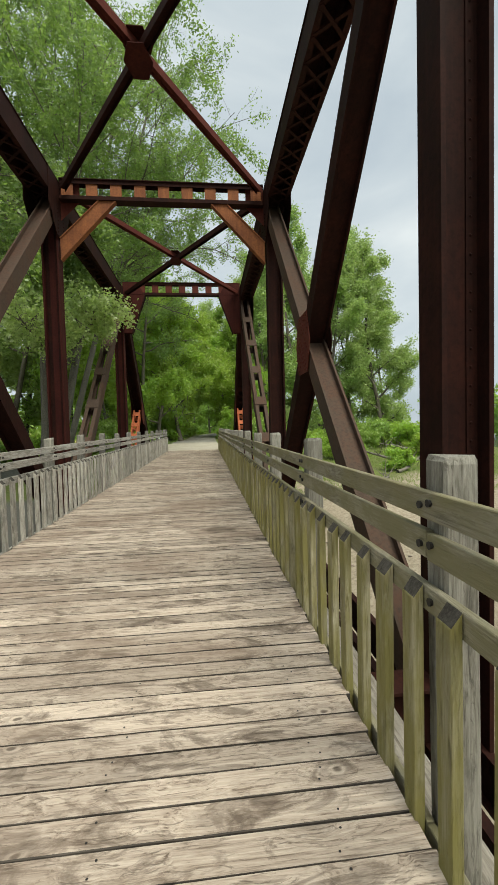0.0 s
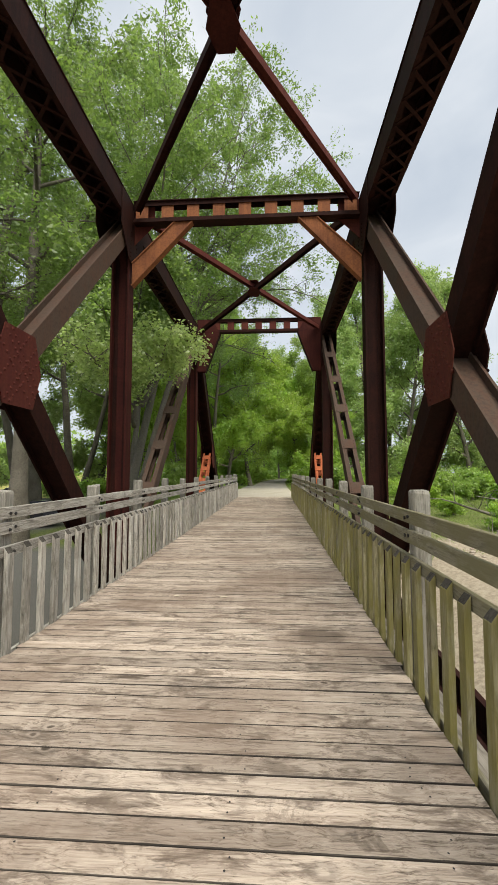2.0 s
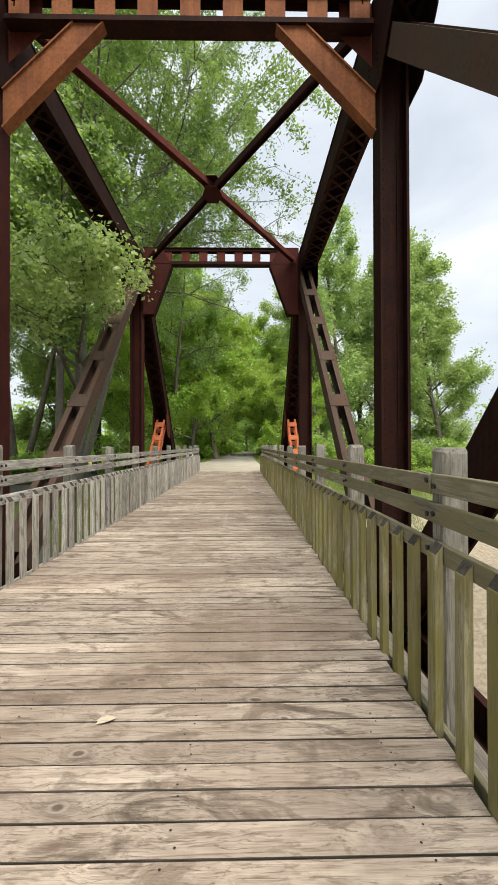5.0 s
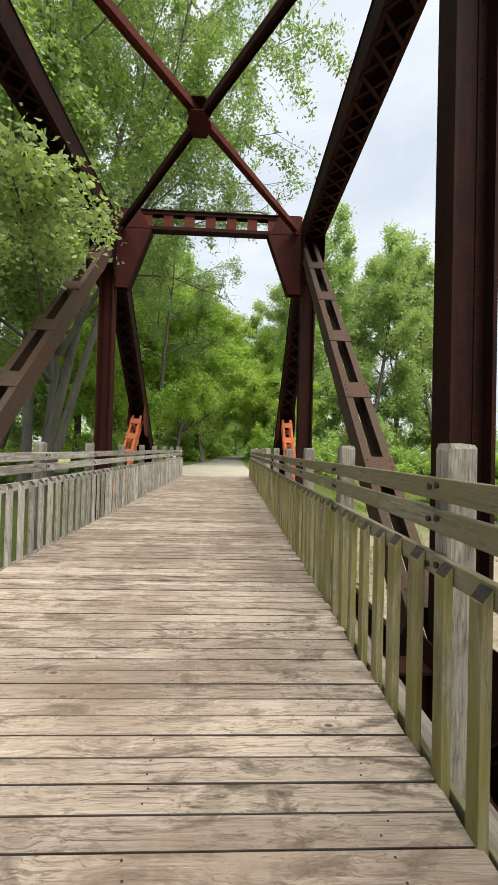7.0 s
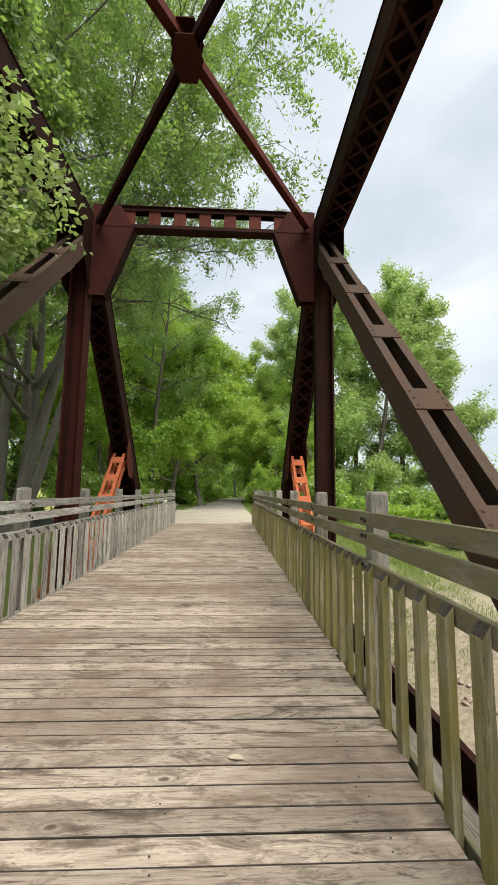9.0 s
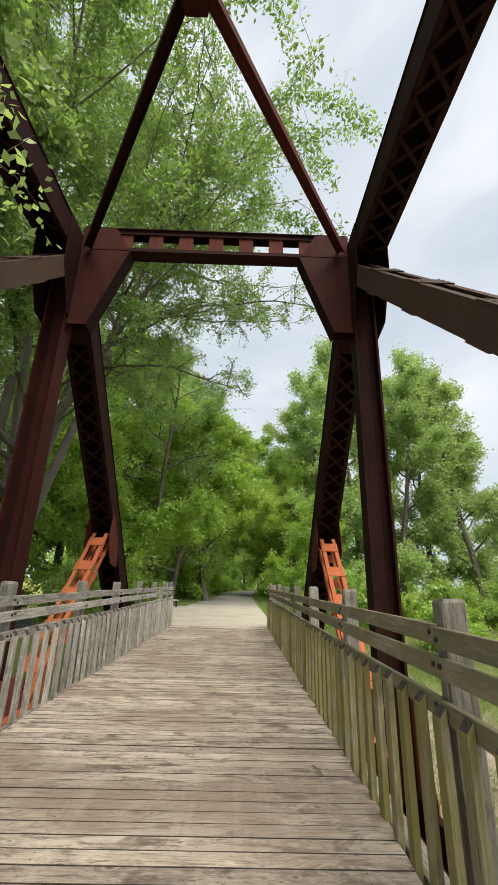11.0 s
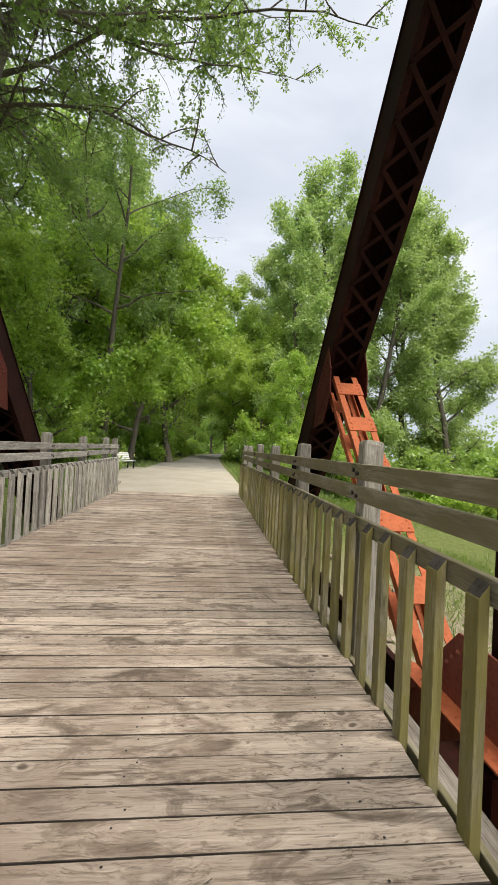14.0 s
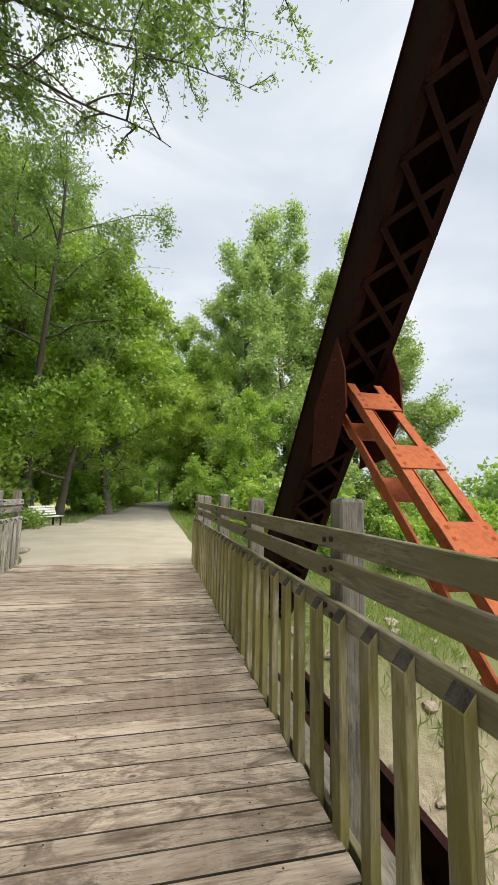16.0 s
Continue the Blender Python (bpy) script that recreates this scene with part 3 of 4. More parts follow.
def railing(s):
    word = "algae-stained" if s > 0 else "silver-grey"
    rail_mat, bal_mat = (M_RAIL_MOSS, M_BAL_MOSS) if s > 0 else (M_RAIL, M_BAL)
    rng = random.Random(5 + s)
    thing = tagged(new("railing"), word + " weathered timber railing along the bridge deck", "railing", "railings of the bridge")
    shift = 0.0 if s > 0 else 0.22
    post_mesh = []
    for k in range(3):
        bm = box(0.145, 0.145, 2.05, 0.012, (0, 0, -1.025))
        top = [v for v in bm.verts if v.co.z > -0.05]
        for v in top:
            v.co.z += rng.uniform(-0.012, 0.012) - (0.012 if abs(v.co.x) > 0.066 or abs(v.co.y) > 0.066 else 0)
        post_mesh.append(mesh_of("post", bm, M_POST))
    bolt_mesh = bmesh.new()
    bmesh.ops.create_cone(bolt_mesh, cap_ends=True, segments=8, radius1=0.017, radius2=0.013, depth=0.016)
    bolt_mesh = mesh_of("bolt", bolt_mesh, M_BOLT)
    ys = [y - 0.075 + (shift if i < len(POSTS) - 1 else 0) for i, y in enumerate(POSTS)]
    levels = ((1.3225, 0.1125), (1.1625, 0.1125), (0.945, 0.105))
    for i, y in enumerate(ys):
        tall = 1.535 + rng.uniform(-0.015, 0.02)
        p = part("post", post_mesh[i % 3], thing, "", Matrix.Translation((s * (1.912 + 0.0725), y, tall)) @ pose(0, 0, 0, rng.uniform(-0.7, 0.7), rng.uniform(-0.7, 0.7), 90 * rng.randrange(4)))
        for z, _ in levels:
            for e in (-0.04, 0.04):
                part("bolt", bolt_mesh, thing, "", Matrix.Translation((s * 1.868, y + e + rng.uniform(-0.008, 0.008), z + rng.uniform(-0.02, 0.02))) @ pose(0, 0, 0, 0, 90, 0))
    cache = {}
    for li, (z, h) in enumerate(levels):
        stops = [RAIL_FROM] + [y for i, y in enumerate(ys) if 0 < i < len(ys) - 1 and i % 2 == li % 2] + [RAIL_TO]
        for a, b in zip(stops, stops[1:]):
            n = b - a - 0.006
            bm = box(0.038, n, h, 0.004)
            part("rail_board", bm, thing, "", Matrix.Translation((s * (1.912 - 0.02), (a + b) / 2, z + rng.uniform(-0.006, 0.006))) @ pose(0, 0, 0, rng.uniform(-0.12, 0.12), rng.uniform(-1.5, 1.5), rng.uniform(-0.1, 0.1)), rail_mat)
    for a, b in zip(ys, ys[1:]):
        part("kick_board", box(0.036, b - a - 0.006, 0.125, 0.004), thing, "", Matrix.Translation((s * 1.89, (a + b) / 2, -0.075 + rng.uniform(-0.006, 0.004))), rail_mat)
    variants = []
    for k in range(6):
        w = 0.092 + rng.uniform(-0.008, 0.008)
        h = 1.13 + rng.uniform(-0.012, 0.012)
        t = 0.046
        bm = box(t, w, h, 0.003, (0, 0, h / 2))
        for v in bm.verts:
            if v.co.z > h * 0.7:
                v.co.z -= (0.5 - s * v.co.x / t) * 0.06
                v.co.y += rng.uniform(-0.003, 0.003)
        bm.normal_update()
        for f in bm.faces:
            if f.normal.z > 0.5:
                f.material_index = 1
        me = mesh_of("baluster", bm, bal_mat)
        me.materials.append(M_END)
        variants.append(me)
    y = -4.5 + (0.04 if s > 0 else 0.22)
    while y < RAIL_TO - 0.02:
        part("baluster", rng.choice(variants), thing, "", Matrix.Translation((s * (1.868 - 0.023), y + rng.uniform(-0.012, 0.012), -0.135 + rng.uniform(-0.008, 0.008))) @ pose(0, 0, 0, rng.uniform(-0.5, 0.5), 0, rng.uniform(-2.5, 2.5)))
        y += 0.28
    return thing


for side in (-1, 1):
    railing(side)


# ---- ground: river flat, banks, path plateau ----
def step(a, b, x):
    f = min(1.0, max(0.0, (x - a) / (b - a)))
    return f * f * (3 - 2 * f)


def path_middle(y):
    return 0.05 + 0.0002 * (y - 30) ** 2 * (1 if y > 30 else 0) * (1 if y < 70 else 0) + (0.32 + 0.016 * (y - 70) + 0.0035 * (y - 70) ** 2 if y >= 70 else 0)


def ground_height(x, y):
    off = x - (path_middle(y) if y > 30 else 0)
    bank = step(23.5, 30.2, y)
    left = -1.55 - 0.15 * step(-30, -60, x)
    right = -2.6 + 1.3 * step(10, 40, y) - 2.6 * step(26, 44, x - 0.12 * y)
    low = left + (right - left) * step(-4, 4, x)
    under = -2.7 * step(-7, -3.5, x) * (1 - step(3.5, 9, x)) * (1 - bank)
    low = min(low, low + 0.5 * under) if y < 30 else low
    plateau = (1 - step(5.5, 11, -off)) * (1 - step(3.6, 9, off)) * bank
    z = low + (-0.02 - low) * plateau
    calm = (1 - step(2.2, 4.0, abs(off))) if y > 29.5 else 0
    n = noise.noise(Vector((x * 0.35, y * 0.35, 0))) * 0.16 + noise.noise(Vector((x * 1.3, y * 1.3, 3))) * 0.05
    return z + n * (1 - calm) * (0.35 if plateau > 0.9 else 1.0)


def ground_material():
    m, t, out = material("river_flat")
    place = world_place(t)
    sep = shader(t, "SeparateXYZ", {0: place})
    patch = noise_of(t, place, 0.16, 5.0, 0.6)
    fine = noise_of(t, place, 7.0, 6.0, 0.7)
    grit = noise_of(t, place, 40.0, 4.0, 0.7)
    sand = mixed(t, ramp(t, fine, [(0.4, (0.0,)), (0.65, (1.0,))]), (0.40, 0.345, 0.26), (0.25, 0.205, 0.15))
    grass = mixed(t, ramp(t, fine, [(0.38, (0.0,)), (0.62, (1.0,))]), (0.10, 0.135, 0.035), (0.17, 0.19, 0.06))
    meadow = mixed(t, ramp(t, patch, [(0.4, (0.0,)), (0.6, (1.0,))]), (0.22, 0.24, 0.06), (0.34, 0.31, 0.10))
    gravel = mixed(t, ramp(t, grit, [(0.4, (0.0,)), (0.65, (1.0,))]), (0.15, 0.146, 0.132), (0.095, 0.092, 0.083))
    wob = maths(t, "MULTIPLY", maths(t, "SUBTRACT", patch, 0.5), 9.0)
    y = maths(t, "ADD", sep.outputs["Y"], wob)
    x = maths(t, "ADD", sep.outputs["X"], wob)
    beyond = maths(t, "MULTIPLY", maths(t, "SUBTRACT", y, 25.2), 0.35, True)
    leftwards = maths(t, "MULTIPLY", maths(t, "SUBTRACT", -2.6, x), 0.5, True)
    col = mixed(t, beyond, sand, grass)
    col = mixed(t, leftwards, col, gravel)
    far_left = maths(t, "MULTIPLY", leftwards, maths(t, "MULTIPLY", maths(t, "SUBTRACT", y, 52.0), 0.5, True))
    col = mixed(t, far_left, col, meadow)
    near_left = maths(t, "MULTIPLY", maths(t, "MULTIPLY", maths(t, "ADD", x, 13.0), 0.6, True), maths(t, "MULTIPLY", leftwards, maths(t, "MULTIPLY", maths(t, "SUBTRACT", y, 18.0), 0.4, True)))
    col = mixed(t, near_left, col, grass)
    finish(t, out, col, 0.95, 0.0, maths(t, "ADD", fine, grit), 0.8, 0.05, 0.2)
    return m


def sheet(name, xs, ys, height, mat, label):
    verts = [(x, y, height(x, y)) for y in ys for x in xs]
    w = len(xs)
    faces = [(j * w + i, j * w + i + 1, (j + 1) * w + i + 1, (j + 1) * w + i) for j in range(len(ys) - 1) for i in range(w - 1)]
    me = bpy.data.meshes.new(name)
    me.from_pydata(verts, [], faces)
    me.polygons.foreach_set("use_smooth", [True] * len(faces))
    me.materials.append(mat)
    return tagged(new(name, me), label, "ground", kind="structure")


def spread(lo, a, b, hi, fine_step, coarse):
    """Grid lines close together from a to b, widening outwards."""
    mid = list(np.arange(a, b + 1e-6, fine_step))
    out_hi, v, s = [], b, fine_step
    while v < hi:
        s *= coarse
        v += s
        out_hi.append(v)
    out_lo, v, s = [], a, fine_step
    while v > lo:
        s *= coarse
        v -= s
        out_lo.append(v)
    return [float(q) for q in out_lo[::-1] + mid + out_hi]


sheet("ground", spread(-1500, -16, 24, 1500, 0.4, 1.14), spread(-600, 0, 60, 2500, 0.4, 1.12), ground_height, ground_material(), "sandy river flat with grass and gravel banks")


def path_material():
    m, t, out = material("trail_surface")
    place = world_place(t)
    sep = shader(t, "SeparateXYZ", {0: place})
    big = noise_of(t, place, 0.7, 5.0, 0.6)
    grit = noise_of(t, place, 45.0, 5.0, 0.7)
    pale = mixed(t, ramp(t, big, [(0.35, (0.0,)), (0.65, (1.0,))]), (0.50, 0.455, 0.38), (0.42, 0.375, 0.30))
    grey = mixed(t, ramp(t, big, [(0.35, (0.0,)), (0.65, (1.0,))]), (0.26, 0.25, 0.235), (0.20, 0.19, 0.175))
    col = mixed(t, maths(t, "MULTIPLY", maths(t, "SUBTRACT", maths(t, "ADD", sep.outputs["Y"], maths(t, "MULTIPLY", big, 5.0)), 43.0), 0.16, True), pale, grey)
    col = mixed(t, ramp(t, grit, [(0.45, (0.0,)), (0.7, (0.5,))]), col, (0.22, 0.20, 0.17))
    finish(t, out, col, 0.95, 0.0, grit, 0.4, 0.01, 0.2)
    return m


def trail():
    """Gravel apron at the bridge end, narrowing to a trail that bends away."""
    ys = [DECK_END - 0.01 + 0.5 * i for i in range(20)] + [40.4 + 2 * i for i in range(60)]
    verts, faces = [], []
    cols = 13
    for y in ys:
        wide = 1.9 + 0.4 * step(30, 34, y)
        left = -(1.85 + 3.3 * step(30.5, 36, y) * (1 - step(43, 58, y)) + 0.4 * step(40, 56, y))
        right = wide - 0.2 * step(40, 56, y)
        for i in range(cols):
            f = i / (cols - 1)
            edge = 0.12 * noise.noise(Vector((y * 0.8, f * 9, 5))) if f in (0, 1) else 0
            x = path_middle(y) + left + (right - left) * f + edge
            verts.append((x, y, (0.012 + 0.03 * math.sin(math.pi * f) - (0.05 if f in (0, 1) else 0)) * step(30.4, 32.5, y) - 0.002))
    for j in range(len(ys) - 1):
        for i in range(cols - 1):
            a = j * cols + i
            faces.append((a, a + 1, a + cols + 1, a + cols))
    me = bpy.data.meshes.new("path")
    me.from_pydata(verts, [], faces)
    me.polygons.foreach_set("use_smooth", [True] * len(faces))
    me.materials.append(path_material())
    tagged(new("path", me), "pale gravel trail leading into the woods", "path", kind="structure")


trail()


def river():
    m, t, out = material("river_water")
    n = noise_of(t, world_place(t, (1, 1, 1)), 1.6, 4.0, 0.6)
    finish(t, out, (0.10, 0.11, 0.085), 0.12, 0.0, n, 0.15, 0.05, 0.5)
    bm = box(900, 1400, 0.2, 0, (480, 400, -3.75))
    tagged(new("water", mesh_of("water", bm, m)), "pale grey-green river beyond the sand bank", "river", kind="structure")


river()


# ---- trees ----
def tube_mesh(name, lines, mat):
    """Tapered branches: each line is a list of (point, radius)."""
    verts, faces = [], []
    for line in lines:
        sides = 9 if line[0][1] > 0.12 else (6 if line[0][1] > 0.035 else (4 if line[0][1] > 0.014 else 3))
        base = len(verts)
        for k, (p, r) in enumerate(line):
            d = (line[min(k + 1, len(line) - 1)][0] - line[max(k - 1, 0)][0]).normalized()
            u = d.cross(Vector((0.31, 0.17, 0.93)) if abs(d.z) < 0.9 else Vector((1, 0.1, 0))).normalized()
            v = d.cross(u)
            for i in range(sides):
                a = 2 * math.pi * i / sides
                verts.append(p + (u * math.cos(a) + v * math.sin(a)) * r)
        for k in range(len(line) - 1):
            for i in range(sides):
                a, b = base + k * sides + i, base + k * sides + (i + 1) % sides
                faces.append((a, b, b + sides, a + sides))
    me = bpy.data.meshes.new(name)
    me.from_pydata([tuple(v) for v in verts], [], faces)
    me.polygons.foreach_set("use_smooth", [True] * len(faces))
    me.materials.append(mat)
    return me


def leaf_mesh(name, centres, size, mat, rng, narrow=0.55, hang=0.0, corners=4):
    """Many single leaves, each a folded four-cornered blade of its own."""
    n = len(centres)
    c = np.asarray(centres)
    a = rng.normal(size=(n, 3))
    a[:, 2] = a[:, 2] * 0.6 - hang
    a /= np.linalg.norm(a, axis=1, keepdims=True)
    b = np.cross(a, rng.normal(size=(n, 3)) * (1, 1, 0.6) + (0, 0, 0.4))
    b /= np.linalg.norm(b, axis=1, keepdims=True) + 1e-9
    s = size * rng.uniform(0.6, 1.35, size=(n, 1))
    up = np.cross(a, b)
    v = np.empty((n, corners, 3))
    v[:, 0] = c
    if corners == 4:
        v[:, 1] = c + a * s * 0.45 + b * s * narrow * 0.5 + up * s * 0.08
        v[:, 2] = c + a * s
        v[:, 3] = c + a * s * 0.45 - b * s * narrow * 0.5 + up * s * 0.08
    else:
        v[:, 1] = c + a * s + b * s * narrow * 0.3
        v[:, 2] = c + a * s * 0.5 - b * s * narrow * 0.7
    me = bpy.data.meshes.new(name)
    me.vertices.add(corners * n)
    me.vertices.foreach_set("co", v.reshape(-1))
    me.loops.add(corners * n)
    me.loops.foreach_set("vertex_index", np.arange(corners * n, dtype=np.int32))
    me.polygons.add(n)
    me.polygons.foreach_set("loop_start", np.arange(0, corners * n, corners, dtype=np.int32))
    me.update(calc_edges=True)
    me.materials.append(mat)
    return me


def bent(start, heading, length, r0, r1, parts_n, rng, wander=0.15, lift=0.0, fall=0.0):
    """A branch as a bent line of (point, radius)."""
    p, d = Vector(start), Vector(heading).normalized()
    line = [(p.copy(), r0)]
    for k in range(parts_n):
        f = (k + 1) / parts_n
        d = (d + Vector(rng.normal(size=3)) * wander + Vector((0, 0, lift - fall * f))).normalized()
        p = p + d * (length / parts_n)
        line.append((p.copy(), r0 + (r1 - r0) * f))
    return line


def at_part(line, f):
    k = f * (len(line) - 1)
    i = min(int(k), len(line) - 2)
    w = k - i
    d = (line[i + 1][0] - line[i][0]).normalized()
    return line[i][0].lerp(line[i + 1][0], w), line[i][1] * (1 - w) + line[i + 1][1] * w, d


def tree_parts(seed, stems, limbs, reach, bare, twigs, leaf_count, leaf_size, scatter, droop, bark, leaf_mat, shape=0.7, hang=0.0, narrow=0.55, pull=(0, 0, 0), corners=4, sway=0.05, sag=0.0, joints=9):
    """Trunk and crown meshes. stems: (foot, heading, length, radius); reach: longest limb; bare: where limbs begin."""
    rng = np.random.default_rng(seed)
    lines, leafy = [], []
    for foot, heading, length, radius in stems:
        trunk = bent(foot, heading, length, radius, radius * 0.12, joints, rng, sway, 0.02, sag)
        trunk[0] = (trunk[0][0], radius * 1.45)
        lines.append(trunk)
        turn = rng.uniform(0, 6.28)
        for k in range(limbs):
            f = bare + (0.98 - bare) * (k + rng.uniform(0.1, 0.9)) / limbs
            p, r, d = at_part(trunk, f)
            turn += 2.4 + rng.normal() * 0.4
            rel = (f - bare) / (1 - bare)
            size = reach * (0.45 + 0.55 * math.sin(math.pi * min(1, rel * 0.85 + 0.15)) ** shape) * rng.uniform(0.7, 1.2) * (1 - 0.45 * rel ** 3)
            out = Vector((math.cos(turn), math.sin(turn), 0.25 + 0.75 * rel)) + Vector(pull)
            limb = bent(p, out, size, max(0.025, r * 0.55), 0.012, 6, rng, 0.14, 0.07, droop * 0.22)
            lines.append(limb)
            for q in range(twigs):
                g = 0.22 + 0.78 * (q + rng.uniform(0, 1)) / twigs
                p2, r2, d2 = at_part(limb, g)
                d3 = d2 * 0.7 + Vector(rng.normal(size=3)) * 0.65
                twig = bent(p2, d3, size * rng.uniform(0.18, 0.42), max(0.01, r2 * 0.5), 0.005, 4, rng, 0.22, 0.0, droop * 0.5)
                lines.append(twig)
                leafy.append(twig)
    weights = np.array([(t[-1][0] - t[0][0]).length for t in leafy])
    weights *= rng.uniform(0.0, 1.4, size=len(weights)) ** 2 + 0.05
    picks = rng.choice(len(leafy), size=leaf_count, p=weights / weights.sum())
    table = np.array([[tuple(p) for p, _ in t] for t in leafy])
    f = rng.uniform(0.1, 1.0, size=leaf_count) * (table.shape[1] - 1.001)
    i = f.astype(int)
    w = (f - i)[:, None]
    centres = table[picks, i] * (1 - w) + table[picks, i + 1] * w
    drift = rng.normal(size=(leaf_count, 3)) * scatter
    if hang:
        drift[:, 2] -= np.abs(rng.normal(size=leaf_count)) * scatter * hang * 2
    centres = centres + drift
    return tube_mesh("trunk", lines, bark), leaf_mesh("crown", centres, leaf_size, leaf_mat, rng, narrow, hang * 0.6, corners)


def tree(meshes, label, at=(0, 0, 0), turn=0.0, scale=1.0, group="", category="tree"):
    thing = tagged(new("tree" if category == "tree" else category), label, category, group)
    part("trunk" if category == "tree" else "stem", meshes[0], thing)
    part("crown" if category == "tree" else "foliage", meshes[1], thing)
    thing.matrix_basis = pose(*at, 0, 0, turn)
    thing.scale = (scale, scale, scale)
    return thing


def stand(meshes, label, places, group, category="tree"):
    """The same tree at each (x, y, turn, scale), on the ground."""
    for x, y, turn, scale in places:
        tree(meshes, label, (x, y, ground_height(x, y) - 0.1), turn, scale, group, category)


G = ground_height
# the great leaning tree whose boughs hang over the bridge
great = tree_parts(11, [((-10.2, 31.4, G(-10.2, 31.4) - 0.2), (0.25, -0.07, 1), 33, 0.34), ((-9.8, 31.0, G(-9.8, 31.0) - 0.2), (0.43, -0.06, 1), 32, 0.25), ((-11.1, 32.0, G(-11.1, 32.0) - 0.2), (0.03, -0.06, 1), 33, 0.30), ((-10.6, 32.8, G(-10.6, 32.8) - 0.2), (0.15, 0.0, 1), 33, 0.25),
                        ((-9.3, 31.0, 5.0), (0.36, -0.85, 1.0), 19, 0.18), ((-8.9, 31.0, 6.5), (0.75, -0.35, 0.9), 14, 0.17)],
                   18, 8.8, 0.42, 14, 170000, 0.17, 0.18, 0.5, M_BARK_PALE, M_LEAF_WILLOW, 0.5, 0.5, 0.5, (0.15, -0.25, 0), 4)
willow = tree(great, "tall pale-barked willow with drooping boughs over the bridge")
bough = tree_parts(18, [((-9.3, 30.8, 5.0), (5.0, -15.3, 0.2), 16.0, 0.13), ((-9.2, 30.8, 7.0), (4.5, -16.3, -1.0), 17.0, 0.13), ((-9.0, 30.8, 8.5), (5.5, -13.8, -0.8), 15.0, 0.12)],
                   16, 1.9, 0.5, 8, 42000, 0.15, 0.17, 0.9, M_BARK, M_LEAF_WILLOW, 0.5, 0.6, 0.6)
part("bough", bough[0], willow)
part("bough_foliage", bough[1], willow)
low_bough = tree_parts(23, [((-9.2, 30.8, 6.6), (6.8, -16.8, -1.6), 17.9, 0.12), ((-9.2, 30.8, 6.4), (6.2, -17.6, -2.6), 18.4, 0.11)],
                       13, 1.8, 0.87, 9, 8000, 0.13, 0.17, 0.9, M_BARK, M_LEAF_COTTON, 0.4, 0.5, 0.6, (0, 0, -0.2), 4, 0.03)
part("bough", low_bough[0], willow)
part("bough_foliage", low_bough[1], willow)
spray = tree_parts(19, [((-7.9, 30.6, 11.4), (0.86, -0.02, 0.46), 14.8, 0.09), ((-7.6, 30.6, 13.0), (0.75, -0.18, 0.5), 13.0, 0.08), ((-8.2, 30.4, 9.4), (0.72, -0.10, 0.52), 10.0, 0.08),
                        ((-7.3, 30.6, 14.0), (0.85, 0.1, 0.35), 11.5, 0.07), ((-8.4, 30.8, 7.6), (0.65, 0.0, 0.6), 9.0, 0.07)],
                   18, 2.0, 0.2, 8, 10500, 0.095, 0.07, 0.95, M_BARK, M_LEAF_WILLOW, 0.3, 0.5, 0.6, (0, 0, -0.45), 4, 0.11, 0.13, 16)
part("bough", spray[0], willow)
part("bough_foliage", spray[1], willow)
second = tree_parts(12, [((0, 0, 0), (0.05, 0.0, 1), 27, 0.4), ((-0.7, 0.5, 0), (-0.12, 0.1, 1), 24, 0.3)], 14, 8.0, 0.40, 9, 34000, 0.23, 0.26, 0.4, M_BARK, M_LEAF_WILLOW, 0.6, 0.6, 0.5, (0, 0, 0), 3)
stand(second, "tall willow in fresh leaf beside the bridge", [(-16, 23, 0, 1.2), (-19, 35, 100, 1.2), (-26, 28, 300, 1.0), (-21, 45, 200, 1.15), (-10.8, 20.0, 60, 1.05), (-6.0, 46.0, 130, 0.84)], "willows by the bridge")

maple = tree_parts(13, [((0, 0, 0), (0.05, 0, 1), 12.5, 0.2)], 17, 5.8, 0.16, 10, 40000, 0.18, 0.24, 0.15, M_BARK, M_LEAF_MAPLE, 0.5, 0.1, 0.8, (0, 0, 0), 3)
stand(maple, "young maple in bright yellow-green leaf", [(-4.6, 47, 20, 1.12), (-8.4, 40, 140, 0.95), (-2.2, 51.5, 250, 1.3), (5.6, 60, 70, 1.05), (6.4, 50, 310, 0.7), (-10.5, 44, 60, 1.2), (5.0, 66, 190, 1.25)], "maples along the trail")

wood_a = tree_parts(14, [((0, 0, 0), (0.03, 0.02, 1), 20, 0.26)], 18, 5.4, 0.10, 9, 28000, 0.28, 0.34, 0.2, M_BARK, M_LEAF_WOOD, 0.6, 0.1, 0.75, (0, 0, 0), 3)
wood_b = tree_parts(15, [((0, 0, 0), (-0.05, 0.02, 1), 23, 0.28)], 22, 5.0, 0.07, 9, 42000, 0.23, 0.33, 0.1, M_BARK, M_LEAF_COTTON, 0.5, 0.1, 0.75, (0, 0, 0.2), 3)
stand(wood_a, "woodland tree in dense green leaf", [(-9, 54, 0, 1.5), (-6.5, 66, 40, 1.5), (-15, 50, 80, 1.5), (-5.5, 80, 120, 1.3), (7.2, 74, 160, 1.0), (6.5, 88, 200, 1.2), (9.5, 64, 240, 0.85), (2.0, 128, 280, 1.3), (-4, 112, 320, 1.3), (-14, 62, 10, 1.4), (9, 118, 55, 1.3), (-9, 96, 95, 1.3), (14, 92, 135, 1.2), (-3, 140, 15, 1.3), (-3.3, 74, 33, 1.15), (6.2, 70, 66, 1.05)], "woodland trees along the trail")
